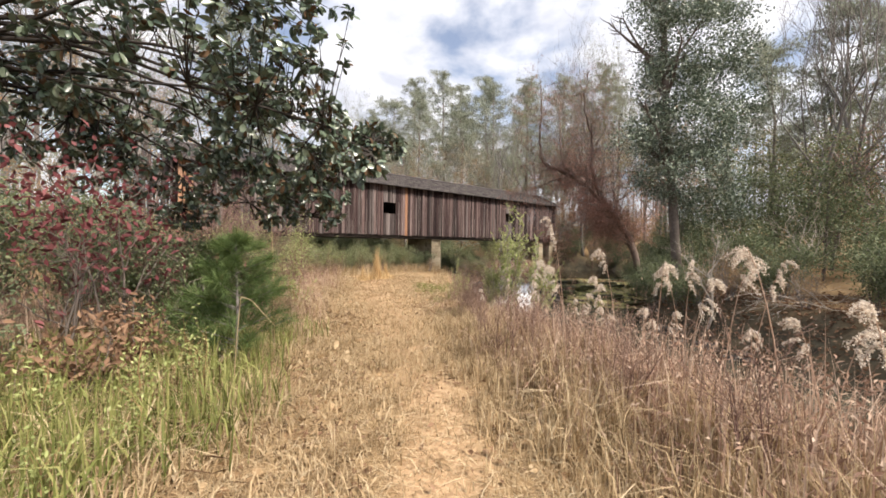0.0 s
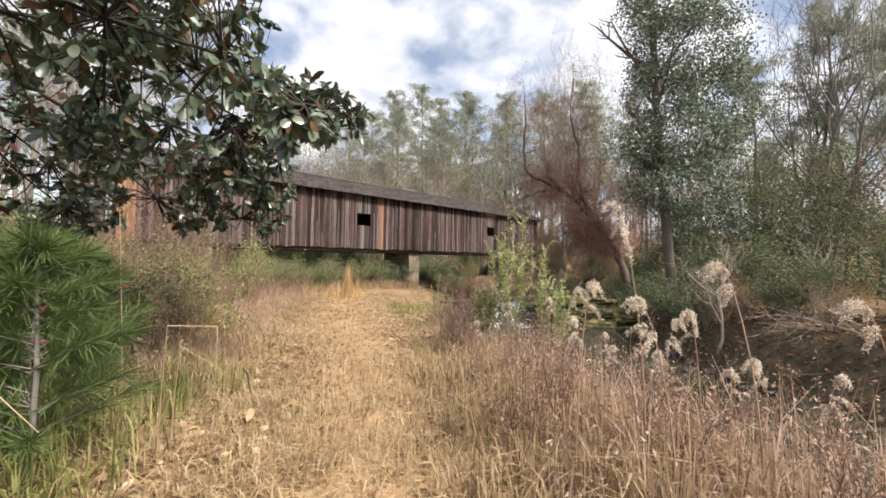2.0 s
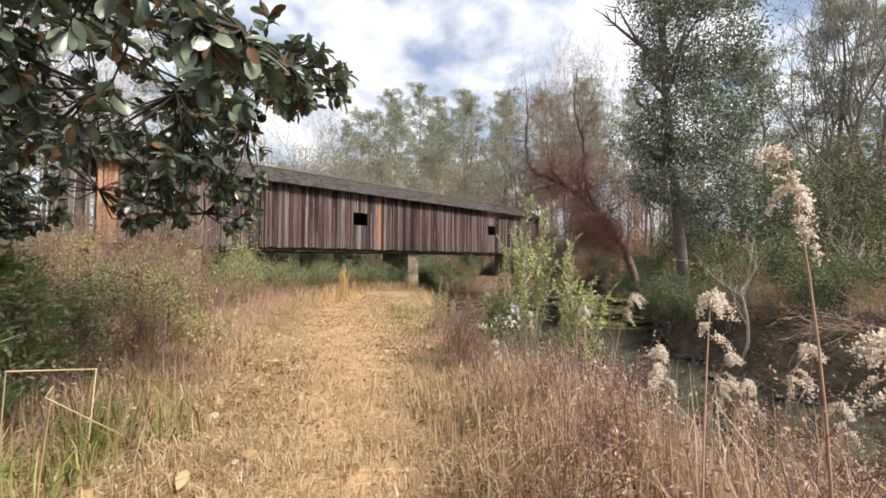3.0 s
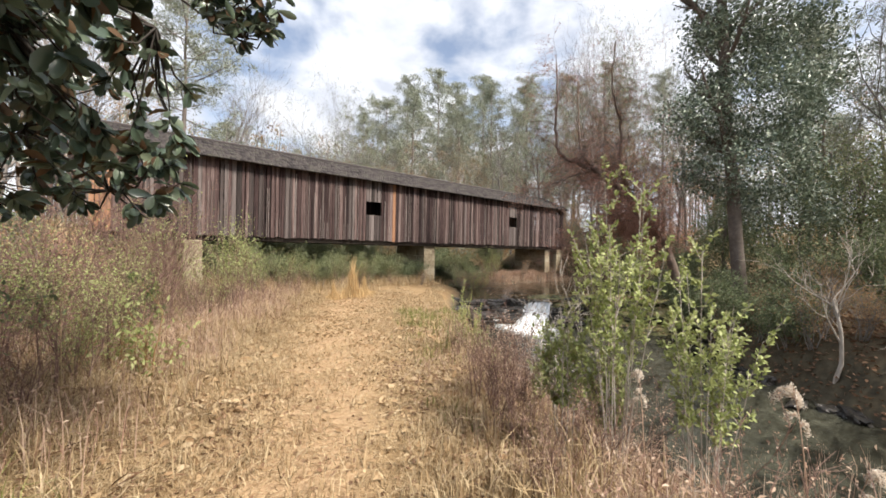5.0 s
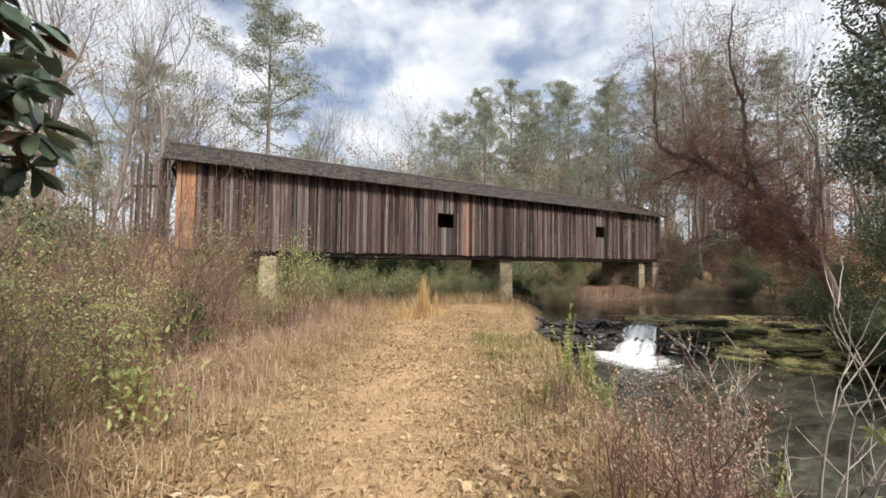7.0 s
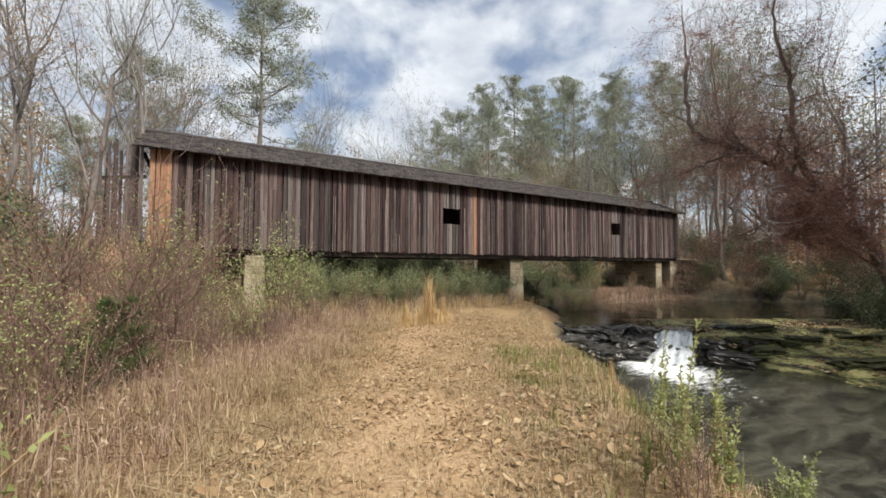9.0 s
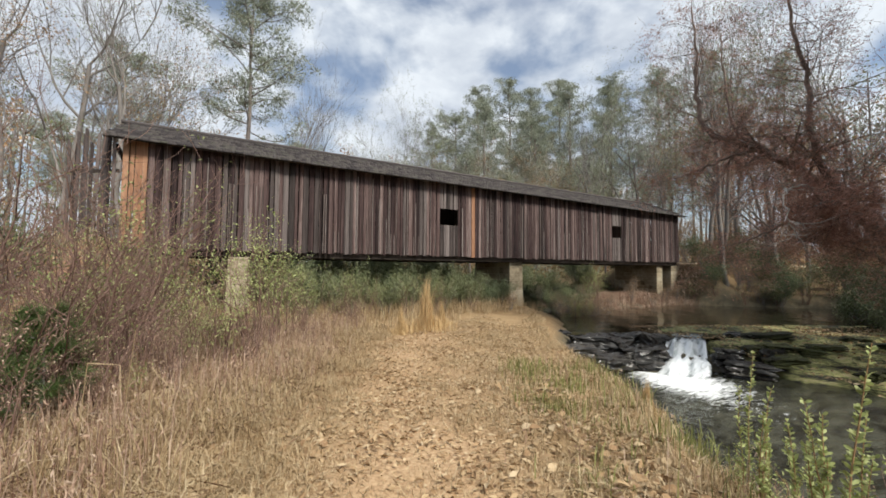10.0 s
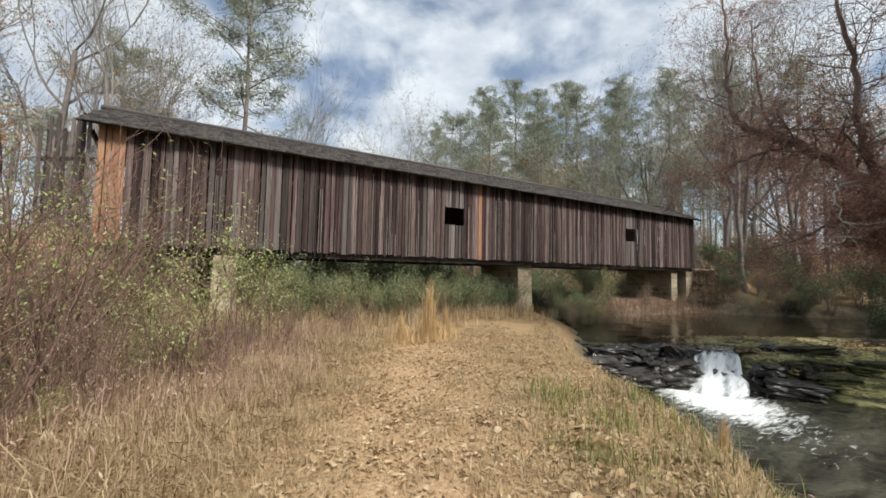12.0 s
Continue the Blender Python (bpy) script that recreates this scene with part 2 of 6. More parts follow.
def ground_material():
    m = material("ground_soil", [(0.10, 0.06, 0.03), (0.20, 0.13, 0.065), (0.30, 0.21, 0.11)], 0.95, 5, 0.8)
    nt = m.node_tree
    bsdf = nt.nodes["Principled BSDF"]
    base = bsdf.inputs["Base Color"].links[0].from_socket

    def layer(base, attribute, colours, scale):
        tc = nt.nodes.new("ShaderNodeTexCoord")
        n = node(nt, "ShaderNodeTexNoise", Scale=scale, Detail=8.0, Roughness=0.7)
        nt.links.new(tc.outputs["Object"], n.inputs["Vector"])
        r = nt.nodes.new("ShaderNodeValToRGB")
        while len(r.color_ramp.elements) < len(colours):
            r.color_ramp.elements.new(0.5)
        for i, c in enumerate(colours):
            r.color_ramp.elements[i].position = 0.3 + 0.4 * i / (len(colours) - 1)
            r.color_ramp.elements[i].color = (*c, 1)
        nt.links.new(n.outputs["Fac"], r.inputs["Fac"])
        a = nt.nodes.new("ShaderNodeAttribute")
        a.attribute_name = attribute
        n2 = node(nt, "ShaderNodeTexNoise", Scale=1.7, Detail=6.0, Roughness=0.7)
        nt.links.new(tc.outputs["Object"], n2.inputs["Vector"])
        edge = nt.nodes.new("ShaderNodeMath")
        edge.operation = "MULTIPLY_ADD"
        edge.inputs[1].default_value, edge.inputs[2].default_value = 1.1, -0.55
        nt.links.new(n2.outputs["Fac"], edge.inputs[0])
        add = nt.nodes.new("ShaderNodeMath")
        add.use_clamp = True
        nt.links.new(edge.outputs[0], add.inputs[0])
        nt.links.new(a.outputs["Fac"], add.inputs[1])
        mul = nt.nodes.new("ShaderNodeMath")
        mul.operation = "MULTIPLY"
        mul.use_clamp = True
        nt.links.new(add.outputs[0], mul.inputs[0])
        near = nt.nodes.new("ShaderNodeMath")
        near.operation = "MULTIPLY"
        near.use_clamp = True
        near.inputs[1].default_value = 6.0
        nt.links.new(a.outputs["Fac"], near.inputs[0])
        nt.links.new(near.outputs[0], mul.inputs[1])
        mx = nt.nodes.new("ShaderNodeMixRGB")
        nt.links.new(mul.outputs[0], mx.inputs["Fac"])
        nt.links.new(base, mx.inputs[1])
        nt.links.new(r.outputs["Color"], mx.inputs[2])
        return mx.outputs["Color"]

    c = layer(base, "straw", [(0.11, 0.07, 0.04), (0.27, 0.185, 0.10), (0.45, 0.34, 0.19)], 21)
    c = layer(c, "path", [(0.16, 0.098, 0.055), (0.365, 0.243, 0.14), (0.505, 0.375, 0.235)], 22)
    c = layer(c, "clay", [(0.17, 0.09, 0.055), (0.27, 0.15, 0.095), (0.33, 0.22, 0.14)], 4)
    c = layer(c, "bed", [(0.03, 0.027, 0.02), (0.07, 0.06, 0.04), (0.12, 0.105, 0.07)], 3)
    nt.links.new(c, bsdf.inputs["Base Color"])
    return m


def water_material(name, tint, bump, scale):
    m = bpy.data.materials.new(name)
    m.use_nodes = True
    nt = m.node_tree
    bsdf = nt.nodes["Principled BSDF"]
    bsdf.inputs["Roughness"].default_value = 0.08
    bsdf.inputs["IOR"].default_value = 1.33
    tc = nt.nodes.new("ShaderNodeTexCoord")
    n = node(nt, "ShaderNodeTexNoise", Scale=scale, Detail=5.0, Roughness=0.55, Distortion=0.6)
    nt.links.new(tc.outputs["Object"], n.inputs["Vector"])
    b = node(nt, "ShaderNodeBump", Strength=bump, Distance=0.05)
    nt.links.new(n.outputs["Fac"], b.inputs["Height"])
    nt.links.new(b.outputs["Normal"], bsdf.inputs["Normal"])
    murk = node(nt, "ShaderNodeTexNoise", Scale=0.8, Detail=7.0, Roughness=0.65, Distortion=0.8)
    band = nt.nodes.new("ShaderNodeMapping")
    band.inputs["Rotation"].default_value = (0, 0, radians(35))
    band.inputs["Scale"].default_value = (1.0, 2.8, 1.0)
    nt.links.new(tc.outputs["Object"], band.inputs["Vector"])
    nt.links.new(band.outputs["Vector"], murk.inputs["Vector"])
    tints = nt.nodes.new("ShaderNodeValToRGB")
    tints.color_ramp.elements[0].position, tints.color_ramp.elements[1].position = 0.38, 0.68
    tints.color_ramp.elements[0].color = (*[0.4 * c for c in tint], 1)
    tints.color_ramp.elements[1].color = (*[2.6 * c for c in tint], 1)
    nt.links.new(murk.outputs["Fac"], tints.inputs["Fac"])
    nt.links.new(tints.outputs["Color"], bsdf.inputs["Base Color"])
    a = nt.nodes.new("ShaderNodeAttribute")
    a.attribute_name = "foam"
    st = nt.nodes.new("ShaderNodeMapping")
    st.inputs["Rotation"].default_value = (0, 0, radians(-60))
    st.inputs["Scale"].default_value = (2.6, 9.0, 1.0)
    nt.links.new(tc.outputs["Object"], st.inputs["Vector"])
    f = node(nt, "ShaderNodeTexNoise", Scale=0.9, Detail=8.0, Roughness=0.68, Distortion=0.9)
    nt.links.new(st.outputs["Vector"], f.inputs["Vector"])
    s = nt.nodes.new("ShaderNodeMath")
    s.operation = "MULTIPLY_ADD"
    s.inputs[1].default_value = 1.0
    nt.links.new(f.outputs["Fac"], s.inputs[0])
    nt.links.new(a.outputs["Fac"], s.inputs[2])
    r = nt.nodes.new("ShaderNodeValToRGB")
    r.color_ramp.elements[0].position, r.color_ramp.elements[1].position = 0.70, 1.08
    nt.links.new(s.outputs[0], r.inputs["Fac"])
    white = nt.nodes.new("ShaderNodeBsdfDiffuse")
    white.inputs["Color"].default_value = (0.78, 0.80, 0.81, 1)
    mx = nt.nodes.new("ShaderNodeMixShader")
    nt.links.new(r.outputs["Color"], mx.inputs["Fac"])
    nt.links.new(bsdf.outputs[0], mx.inputs[1])
    nt.links.new(white.outputs[0], mx.inputs[2])
    nt.links.new(mx.outputs[0], nt.nodes["Material Output"].inputs["Surface"])
    return m


M_GROUND = ground_material()
M_POOL = water_material("dark_creek_water", (0.020, 0.017, 0.010), 0.25, 2.2)
M_RIFFLE = water_material("rippled_creek_water", (0.030, 0.030, 0.022), 0.9, 4.0)
M_FALL = water_material("falling_white_water", (0.16, 0.18, 0.18), 0.8, 6.0)

# ---- mesh helpers ----
rng = np.random.default_rng(7)


def mesh_np(name, verts, tris, smooth=False):
    me = bpy.data.meshes.new(name)
    v = np.ascontiguousarray(verts, dtype=np.float32)
    f = np.ascontiguousarray(tris, dtype=np.int32)
    me.vertices.add(len(v))
    me.vertices.foreach_set("co", v.ravel())
    me.loops.add(f.size)
    me.loops.foreach_set("vertex_index", f.ravel())
    me.polygons.add(len(f))
    me.polygons.foreach_set("loop_start", np.arange(0, f.size, 3, dtype=np.int32))
    if smooth:
        me.polygons.foreach_set("use_smooth", np.ones(len(f), dtype=bool))
    me.update(calc_edges=True)
    return me


class Pile:
    """Gathers triangles of many small pieces into one mesh."""

    def __init__(self):
        self.v, self.f, self.n = [], [], 0

    def add(self, v, f):
        self.v.append(np.asarray(v, dtype=np.float32))
        self.f.append(np.asarray(f, dtype=np.int32) + self.n)
        self.n += len(v)

    def mesh(self, name, mat, smooth=False):
        me = mesh_np(name, np.concatenate(self.v), np.concatenate(self.f), smooth)
        me.materials.append(mat)
        return me


def part(name, bm, mat, parent, label=""):
    """Links a bmesh, mesh or Pile as one mesh object under a thing."""
    if isinstance(bm, Pile):
        me = bm.mesh(name, mat)
    elif isinstance(bm, bmesh.types.BMesh):
        me = bpy.data.meshes.new(name)
        bm.to_mesh(me)
        bm.free()
        me.materials.append(mat)
    else:
        me = bm
    ob = new(name, me)
    if parent is not None:
        ob.parent = parent
    if label:
        tagged(ob, label)
    return ob


def box(bm, x0, x1, y0, y1, z0, z1, bevel=0.0):
    r = bmesh.ops.create_cube(bm, size=1.0, matrix=Matrix.LocRotScale(((x0 + x1) / 2, (y0 + y1) / 2, (z0 + z1) / 2), None, (x1 - x0, y1 - y0, z1 - z0)))
    if bevel:
        edges = list({e for v in r["verts"] for e in v.link_edges})
        bmesh.ops.bevel(bm, geom=edges, offset=bevel, segments=1, affect="EDGES")
    return r["verts"]


def tube(pile, pts, radii, sides=5):
    pts = np.asarray(pts, dtype=float)
    n = len(pts)
    d = np.gradient(pts, axis=0)
    d /= np.linalg.norm(d, axis=1, keepdims=True) + 1e-9
    ref = np.where(np.abs(d[:, 2:3]) > 0.9, np.array([[1.0, 0, 0]]), np.array([[0, 0, 1.0]]))
    a = np.cross(d, ref)
    a /= np.linalg.norm(a, axis=1, keepdims=True) + 1e-9
    b = np.cross(d, a)
    ang = np.linspace(0, 2 * np.pi, sides, endpoint=False)
    r = np.asarray(radii, dtype=float)[:, None, None]
    ring = pts[:, None, :] + r * (np.cos(ang)[None, :, None] * a[:, None, :] + np.sin(ang)[None, :, None] * b[:, None, :])
    i, j = np.meshgrid(np.arange(n - 1), np.arange(sides), indexing="ij")
    p = (i * sides + j).ravel()
    q = (i * sides + (j + 1) % sides).ravel()
    pile.add(ring.reshape(-1, 3), np.concatenate([np.stack([p, q, q + sides], 1), np.stack([p, q + sides, p + sides], 1)]))


def unit(v):
    return v / (np.linalg.norm(v, axis=-1, keepdims=True) + 1e-9)


def leaves(pile, pos, way, length, width, curl=0.12, rich=False, r=rng):
    """Leaves that spring from pos along way: bent diamonds, or fuller pointed blades when rich."""
    pos, way = np.asarray(pos, float), unit(np.asarray(way, float))
    n = len(pos)
    if n == 0:
        return
    length = np.broadcast_to(np.asarray(length, float), (n,))[:, None]
    width = np.broadcast_to(np.asarray(width, float), (n,))[:, None]
    side = unit(np.cross(way, unit(r.normal(size=(n, 3)) + np.array([0, 0, 1.2]))))
    up = np.cross(side, way)
    if not rich:
        v = np.stack([pos, pos + way * length * 0.45 + side * width * 0.5 + up * length * curl, pos + way * length, pos + way * length * 0.45 - side * width * 0.5 + up * length * curl], 1)
        base = np.array([[0, 1, 2], [0, 2, 3]])
    else:
        def at(t, s, h):
            return pos + way * length * t + side * width * s + up * length * h
        v = np.stack([at(0, 0, 0), at(0.3, 0.34, 0.06), at(0.3, 0, 0.0), at(0.3, -0.34, 0.06), at(0.62, 0.5, 0.02), at(0.62, 0, -0.05), at(0.62, -0.5, 0.02), at(1.0, 0, -0.16 * curl * 8), at(0.88, 0.34, -0.09), at(0.88, -0.34, -0.09), at(0.86, 0, -0.11)], 1)
        base = np.array([[0, 1, 2], [0, 2, 3], [1, 4, 5], [1, 5, 2], [2, 5, 6], [2, 6, 3], [4, 8, 10], [4, 10, 5], [5, 10, 9], [5, 9, 6], [8, 7, 10], [10, 7, 9]])
    k = v.shape[1]
    pile.add(v.reshape(-1, 3), (np.arange(n)[:, None, None] * k + base[None]).reshape(-1, 3))


def blades(pile, pos, height, width, lean=0.35, r=rng):
    """Grass blades: tapered, bent strips."""
    n = len(pos)
    a = r.uniform(0, 2 * np.pi, n)
    out = np.stack([np.cos(a), np.sin(a), np.zeros(n)], 1)
    side = np.stack([-np.sin(a + r.normal(0, 0.7, n)), np.cos(a), np.zeros(n)], 1)
    h = np.broadcast_to(np.asarray(height, float), (n,))[:, None]
    w = np.broadcast_to(np.asarray(width, float), (n,))[:, None]
    l = (np.abs(r.normal(0, 1, n)) * lean)[:, None]
    up = np.array([0, 0, 1.0])
    mid = pos + up * h * 0.55 + out * h * l * 0.3
    tip = pos + up * h * np.maximum(0.25, 1 - 0.45 * l) + out * h * l
    v = np.stack([pos - side * w, pos + side * w, mid - side * w * 0.7, mid + side * w * 0.7, tip], 1)
    base = np.array([[0, 1, 3], [0, 3, 2], [2, 3, 4]])
    pile.add(v.reshape(-1, 3), (np.arange(n)[:, None, None] * 5 + base[None]).reshape(-1, 3))


# ---- the lie of the land ----
def smooth(a, b, x):
    t = np.clip((x - a) / (b - a), 0, 1)
    return t * t * (3 - 2 * t)


UPPER, LOWER = -1.05, -1.9


def path_x(y):
    return np.interp(y, [-30, -3, 0.25, 2.9, 5.5, 9.7, 14, 17, 22, 40], [-13.6, 0.85, 2.8, 4.4, 5.9, 8.0, 10.4, 12, 14, 18])


def bank_x(y):
    return np.interp(y, [-30, -2, 0, 2.5, 4.2, 6, 9, 10.2, 12.9, 15.6, 19, 22, 27, 60], [-4, 3.9, 4.9, 6.3, 7.3, 8.6, 10.6, 11.8, 13.6, 15.4, 18.5, 20.5, 19.5, 14])


def water_x(y):
    return np.interp(y, [-30, -2, 0, 2.5, 4.2, 6, 9, 10.75, 13, 16, 19, 22, 27, 60], [0, 7.0, 7.9, 9.1, 9.9, 11.0, 12.8, 13.8, 15.6, 17.8, 22.0, 24.5, 23, 18])


def far_x(y):
    return np.interp(y, [-30, -2, 0, 2.5, 5, 7, 9, 12, 15, 18, 20.6, 24, 30, 60], [6, 14, 15.2, 16.6, 19, 23, 30, 38, 41.5, 39, 36, 36.5, 36, 32])


def upstream(x, y):
    return (x - 20) * 0.574 + (y - 15.25) * 0.82


def wobble(x, y):
    return 0.05 * np.sin(x * 1.7 + np.sin(y * 0.9)) * np.cos(y * 1.3) + 0.03 * np.sin(x * 4.1 + y * 2.7) + 0.02 * np.sin(y * 5.3 - x * 3.1)


def land(x, y):
    x, y = np.asarray(x, float), np.asarray(y, float)
    near = 0.17 - 0.05 * np.clip(y, -3, 14.3) + 0.035 * np.clip(path_x(y) - 1.5 - x, 0, 12)
    s = upstream(x, y)
    bed = -2.3 + 0.95 * smooth(-3.4, 0.2, s) - 0.25 * smooth(0.8, 2.5, s)
    b, w, f = bank_x(y), water_x(y), far_x(y)
    t = np.clip((x - b) / (w - b + 0.9), 0, 1) ** 0.9
    t = 0.5 * t + 0.5 * smooth(0, 1, t)
    z = near * (1 - t) + bed * t
    g = smooth(-0.6, 2.2, x - f)
    farland = -0.25 + 1.5 * smooth(2, 22, x - f) + 2.5 * smooth(15, 60, x - f)
    z = z * (1 - g) + farland * g
    bar = smooth(24.5, 28, x) * (1 - smooth(36.5, 39, x)) * np.exp(-((y - 24.2) / 2.3) ** 2)
    z = np.maximum(z, z * (1 - bar) + (-0.45) * bar)
    across = smooth(18.6, 22.4, y) * (1 - smooth(28.3, 33, y))
    left = across * (1 - smooth(2.6, 6.4, x))
    right = across * smooth(36.9, 39.0, x)
    z = z * (1 - left) + 2.05 * left
    z = z * (1 - right) + 1.95 * right
    rise = 3.0 * smooth(20, 70, -x) + 2.0 * smooth(50, 120, y)
    calm = 1 - 0.7 * np.exp(-((x - path_x(y)) / 1.2) ** 2)
    return z + rise + wobble(x, y) * calm


def axis(lo, hi, step, reach):
    mid = np.arange(lo, hi + 1e-6, step)
    out = np.cumsum(step * 1.22 ** np.arange(1, 34))
    out = out[out < reach]
    return np.concatenate([lo - out[::-1], mid, hi + out])


def build_ground():
    xs, ys = axis(-6, 44, 0.22, 900), axis(-5, 34, 0.22, 900)
    X, Y = np.meshgrid(xs, ys)
    Z = land(X, Y)
    nx, ny = len(xs), len(ys)
    v = np.stack([X, Y, Z], -1).reshape(-1, 3)
    i, j = np.meshgrid(np.arange(ny - 1), np.arange(nx - 1), indexing="ij")
    p = (i * nx + j).ravel()
    f = np.concatenate([np.stack([p, p + 1, p + nx + 1], 1), np.stack([p, p + nx + 1, p + nx], 1)])
    me = mesh_np("ground", v, f, True)
    me.materials.append(M_GROUND)
    x, y, z = v.T
    d = np.abs(x - path_x(y) - 0.3 * np.sin(y * 0.8))
    half = np.interp(y, [-5, 3, 8, 12, 16, 18], [0.3, 0.42, 0.95, 1.7, 1.8, 1.2])
    fields = {
        "path": (1 - smooth(half * 0.5, half * 1.5, d)) * (1 - smooth(17, 20, y)) * 0.9,
        "straw": (1 - smooth(2.0, 7.0, np.abs(x - path_x(y)))) * (1 - smooth(18, 22, y)) * 0.85,
        "clay": smooth(18.8, 20.2, y) * (1 - smooth(22.8, 23.4, y)) * (1 - smooth(3.6, 5.6, x)) * smooth(-1.0, 0.8, x) * 0.95,
        # bed runs on up the far bank as shade put into the soil colour
        "bed": smooth(0.25, 0.8, (x - bank_x(y)) / (water_x(y) - bank_x(y))) * (1 - 0.8 * smooth(0.4, 4.0, x - far_x(y))),
    }
    for k, a in fields.items():
        at = me.attributes.new(k, "FLOAT", "POINT")
        at.data.foreach_set("value", np.ascontiguousarray(a, dtype=np.float32))
    tagged(new("ground", me), "tan dry grass ground with a worn dirt path beside a creek", "ground", kind="structure")


build_ground()


def sheet(name, xs, ys, z, keep, mat, foam, label):
    X, Y = np.meshgrid(xs, ys)
    nx, ny = len(xs), len(ys)
    v = np.stack([X, Y, np.full_like(X, z) + 0.012 * np.sin(X * 3 + Y) * np.sin(Y * 2.3)], -1).reshape(-1, 3)
    i, j = np.meshgrid(np.arange(ny - 1), np.arange(nx - 1), indexing="ij")
    p = (i * nx + j).ravel()
    ok = keep(v[p, 0], v[p, 1])
    p = p[ok]
    f = np.concatenate([np.stack([p, p + 1, p + nx + 1], 1), np.stack([p, p + nx + 1, p + nx], 1)])
    me = mesh_np(name, v, f, True)
    me.materials.append(mat)
    a = me.attributes.new("foam", "FLOAT", "POINT")
    a.data.foreach_set("value", np.ascontiguousarray(foam(v[:, 0], v[:, 1]), dtype=np.float32))
    return tagged(new(name, me), label, "water", kind="structure")


FOOT, LIP = np.array([18.8, 12.85]), np.array([22.4, 14.05])


def foam_low(x, y):
    d = np.hypot((x - FOOT[0]), (y - FOOT[1]))
    down = np.exp(-((x - (FOOT[0] - 0.55 * (FOOT[1] - y))) / 1.6) ** 2) * smooth(3.5, 12.5, y)
    return 0.38 * np.exp(-(d / 1.35) ** 2) + 0.25 * down * np.exp(-(d / 4.5) ** 2)


sheet("water_upper", np.arange(12, 60, 0.35), np.arange(7, 75, 0.35), UPPER, lambda x, y: (upstream(x, y) > -0.25) & (x > water_x(y) - 1.5) & (x < far_x(y) + 2.5), M_POOL,
      lambda x, y: 0.05 * np.exp(-(upstream(x, y) / 0.8) ** 2), "dark still creek pool above a small waterfall")
sheet("water_lower", np.arange(-6, 34, 0.25), np.arange(-30, 18, 0.25), LOWER, lambda x, y: (upstream(x, y) < 0.8) & (x > bank_x(y) + 0.2) & (x < far_x(y) + 1.5), M_RIFFLE,
      foam_low, "rippled dark creek water with foam streaks")

# ---- covered bridge ----
X0, X1, WALL_Y, BACK_Y = 3.5, 38.1, 22.9, 27.6
Z0, Z1, EAVE_Z, RIDGE_Z = 2.1, 5.95, 5.78, 7.1
WINDOWS = [(16.0, 17.11, 3.69, 4.52), (29.74, 30.75, 3.69, 4.52)]


def board_mesh(name, w, z0, z1, mat, thick=0.028, skew=0.0):
    bm = bmesh.new()
    vs = box(bm, -w / 2, w / 2, 0, thick, z0, z1)
    for v in vs:
        if v.co.z < (z0 + z1) / 2:
            v.co.z += skew * (1 if v.co.x > 0 else -1)
    bmesh.ops.bevel(bm, geom=[e for e in bm.edges if abs(e.verts[0].co.z - e.verts[1].co.z) > 0.3 and e.verts[0].co.y < 0.01], offset=0.006, segments=1, affect="EDGES")
    me = bpy.data.meshes.new(name)
    bm.to_mesh(me)
    bm.free()
    me.materials.append(mat)
    return me


def place(name, me, parent, m):
    ob = new(name, me)
    ob.parent = parent
    ob.matrix_basis = m
    return ob


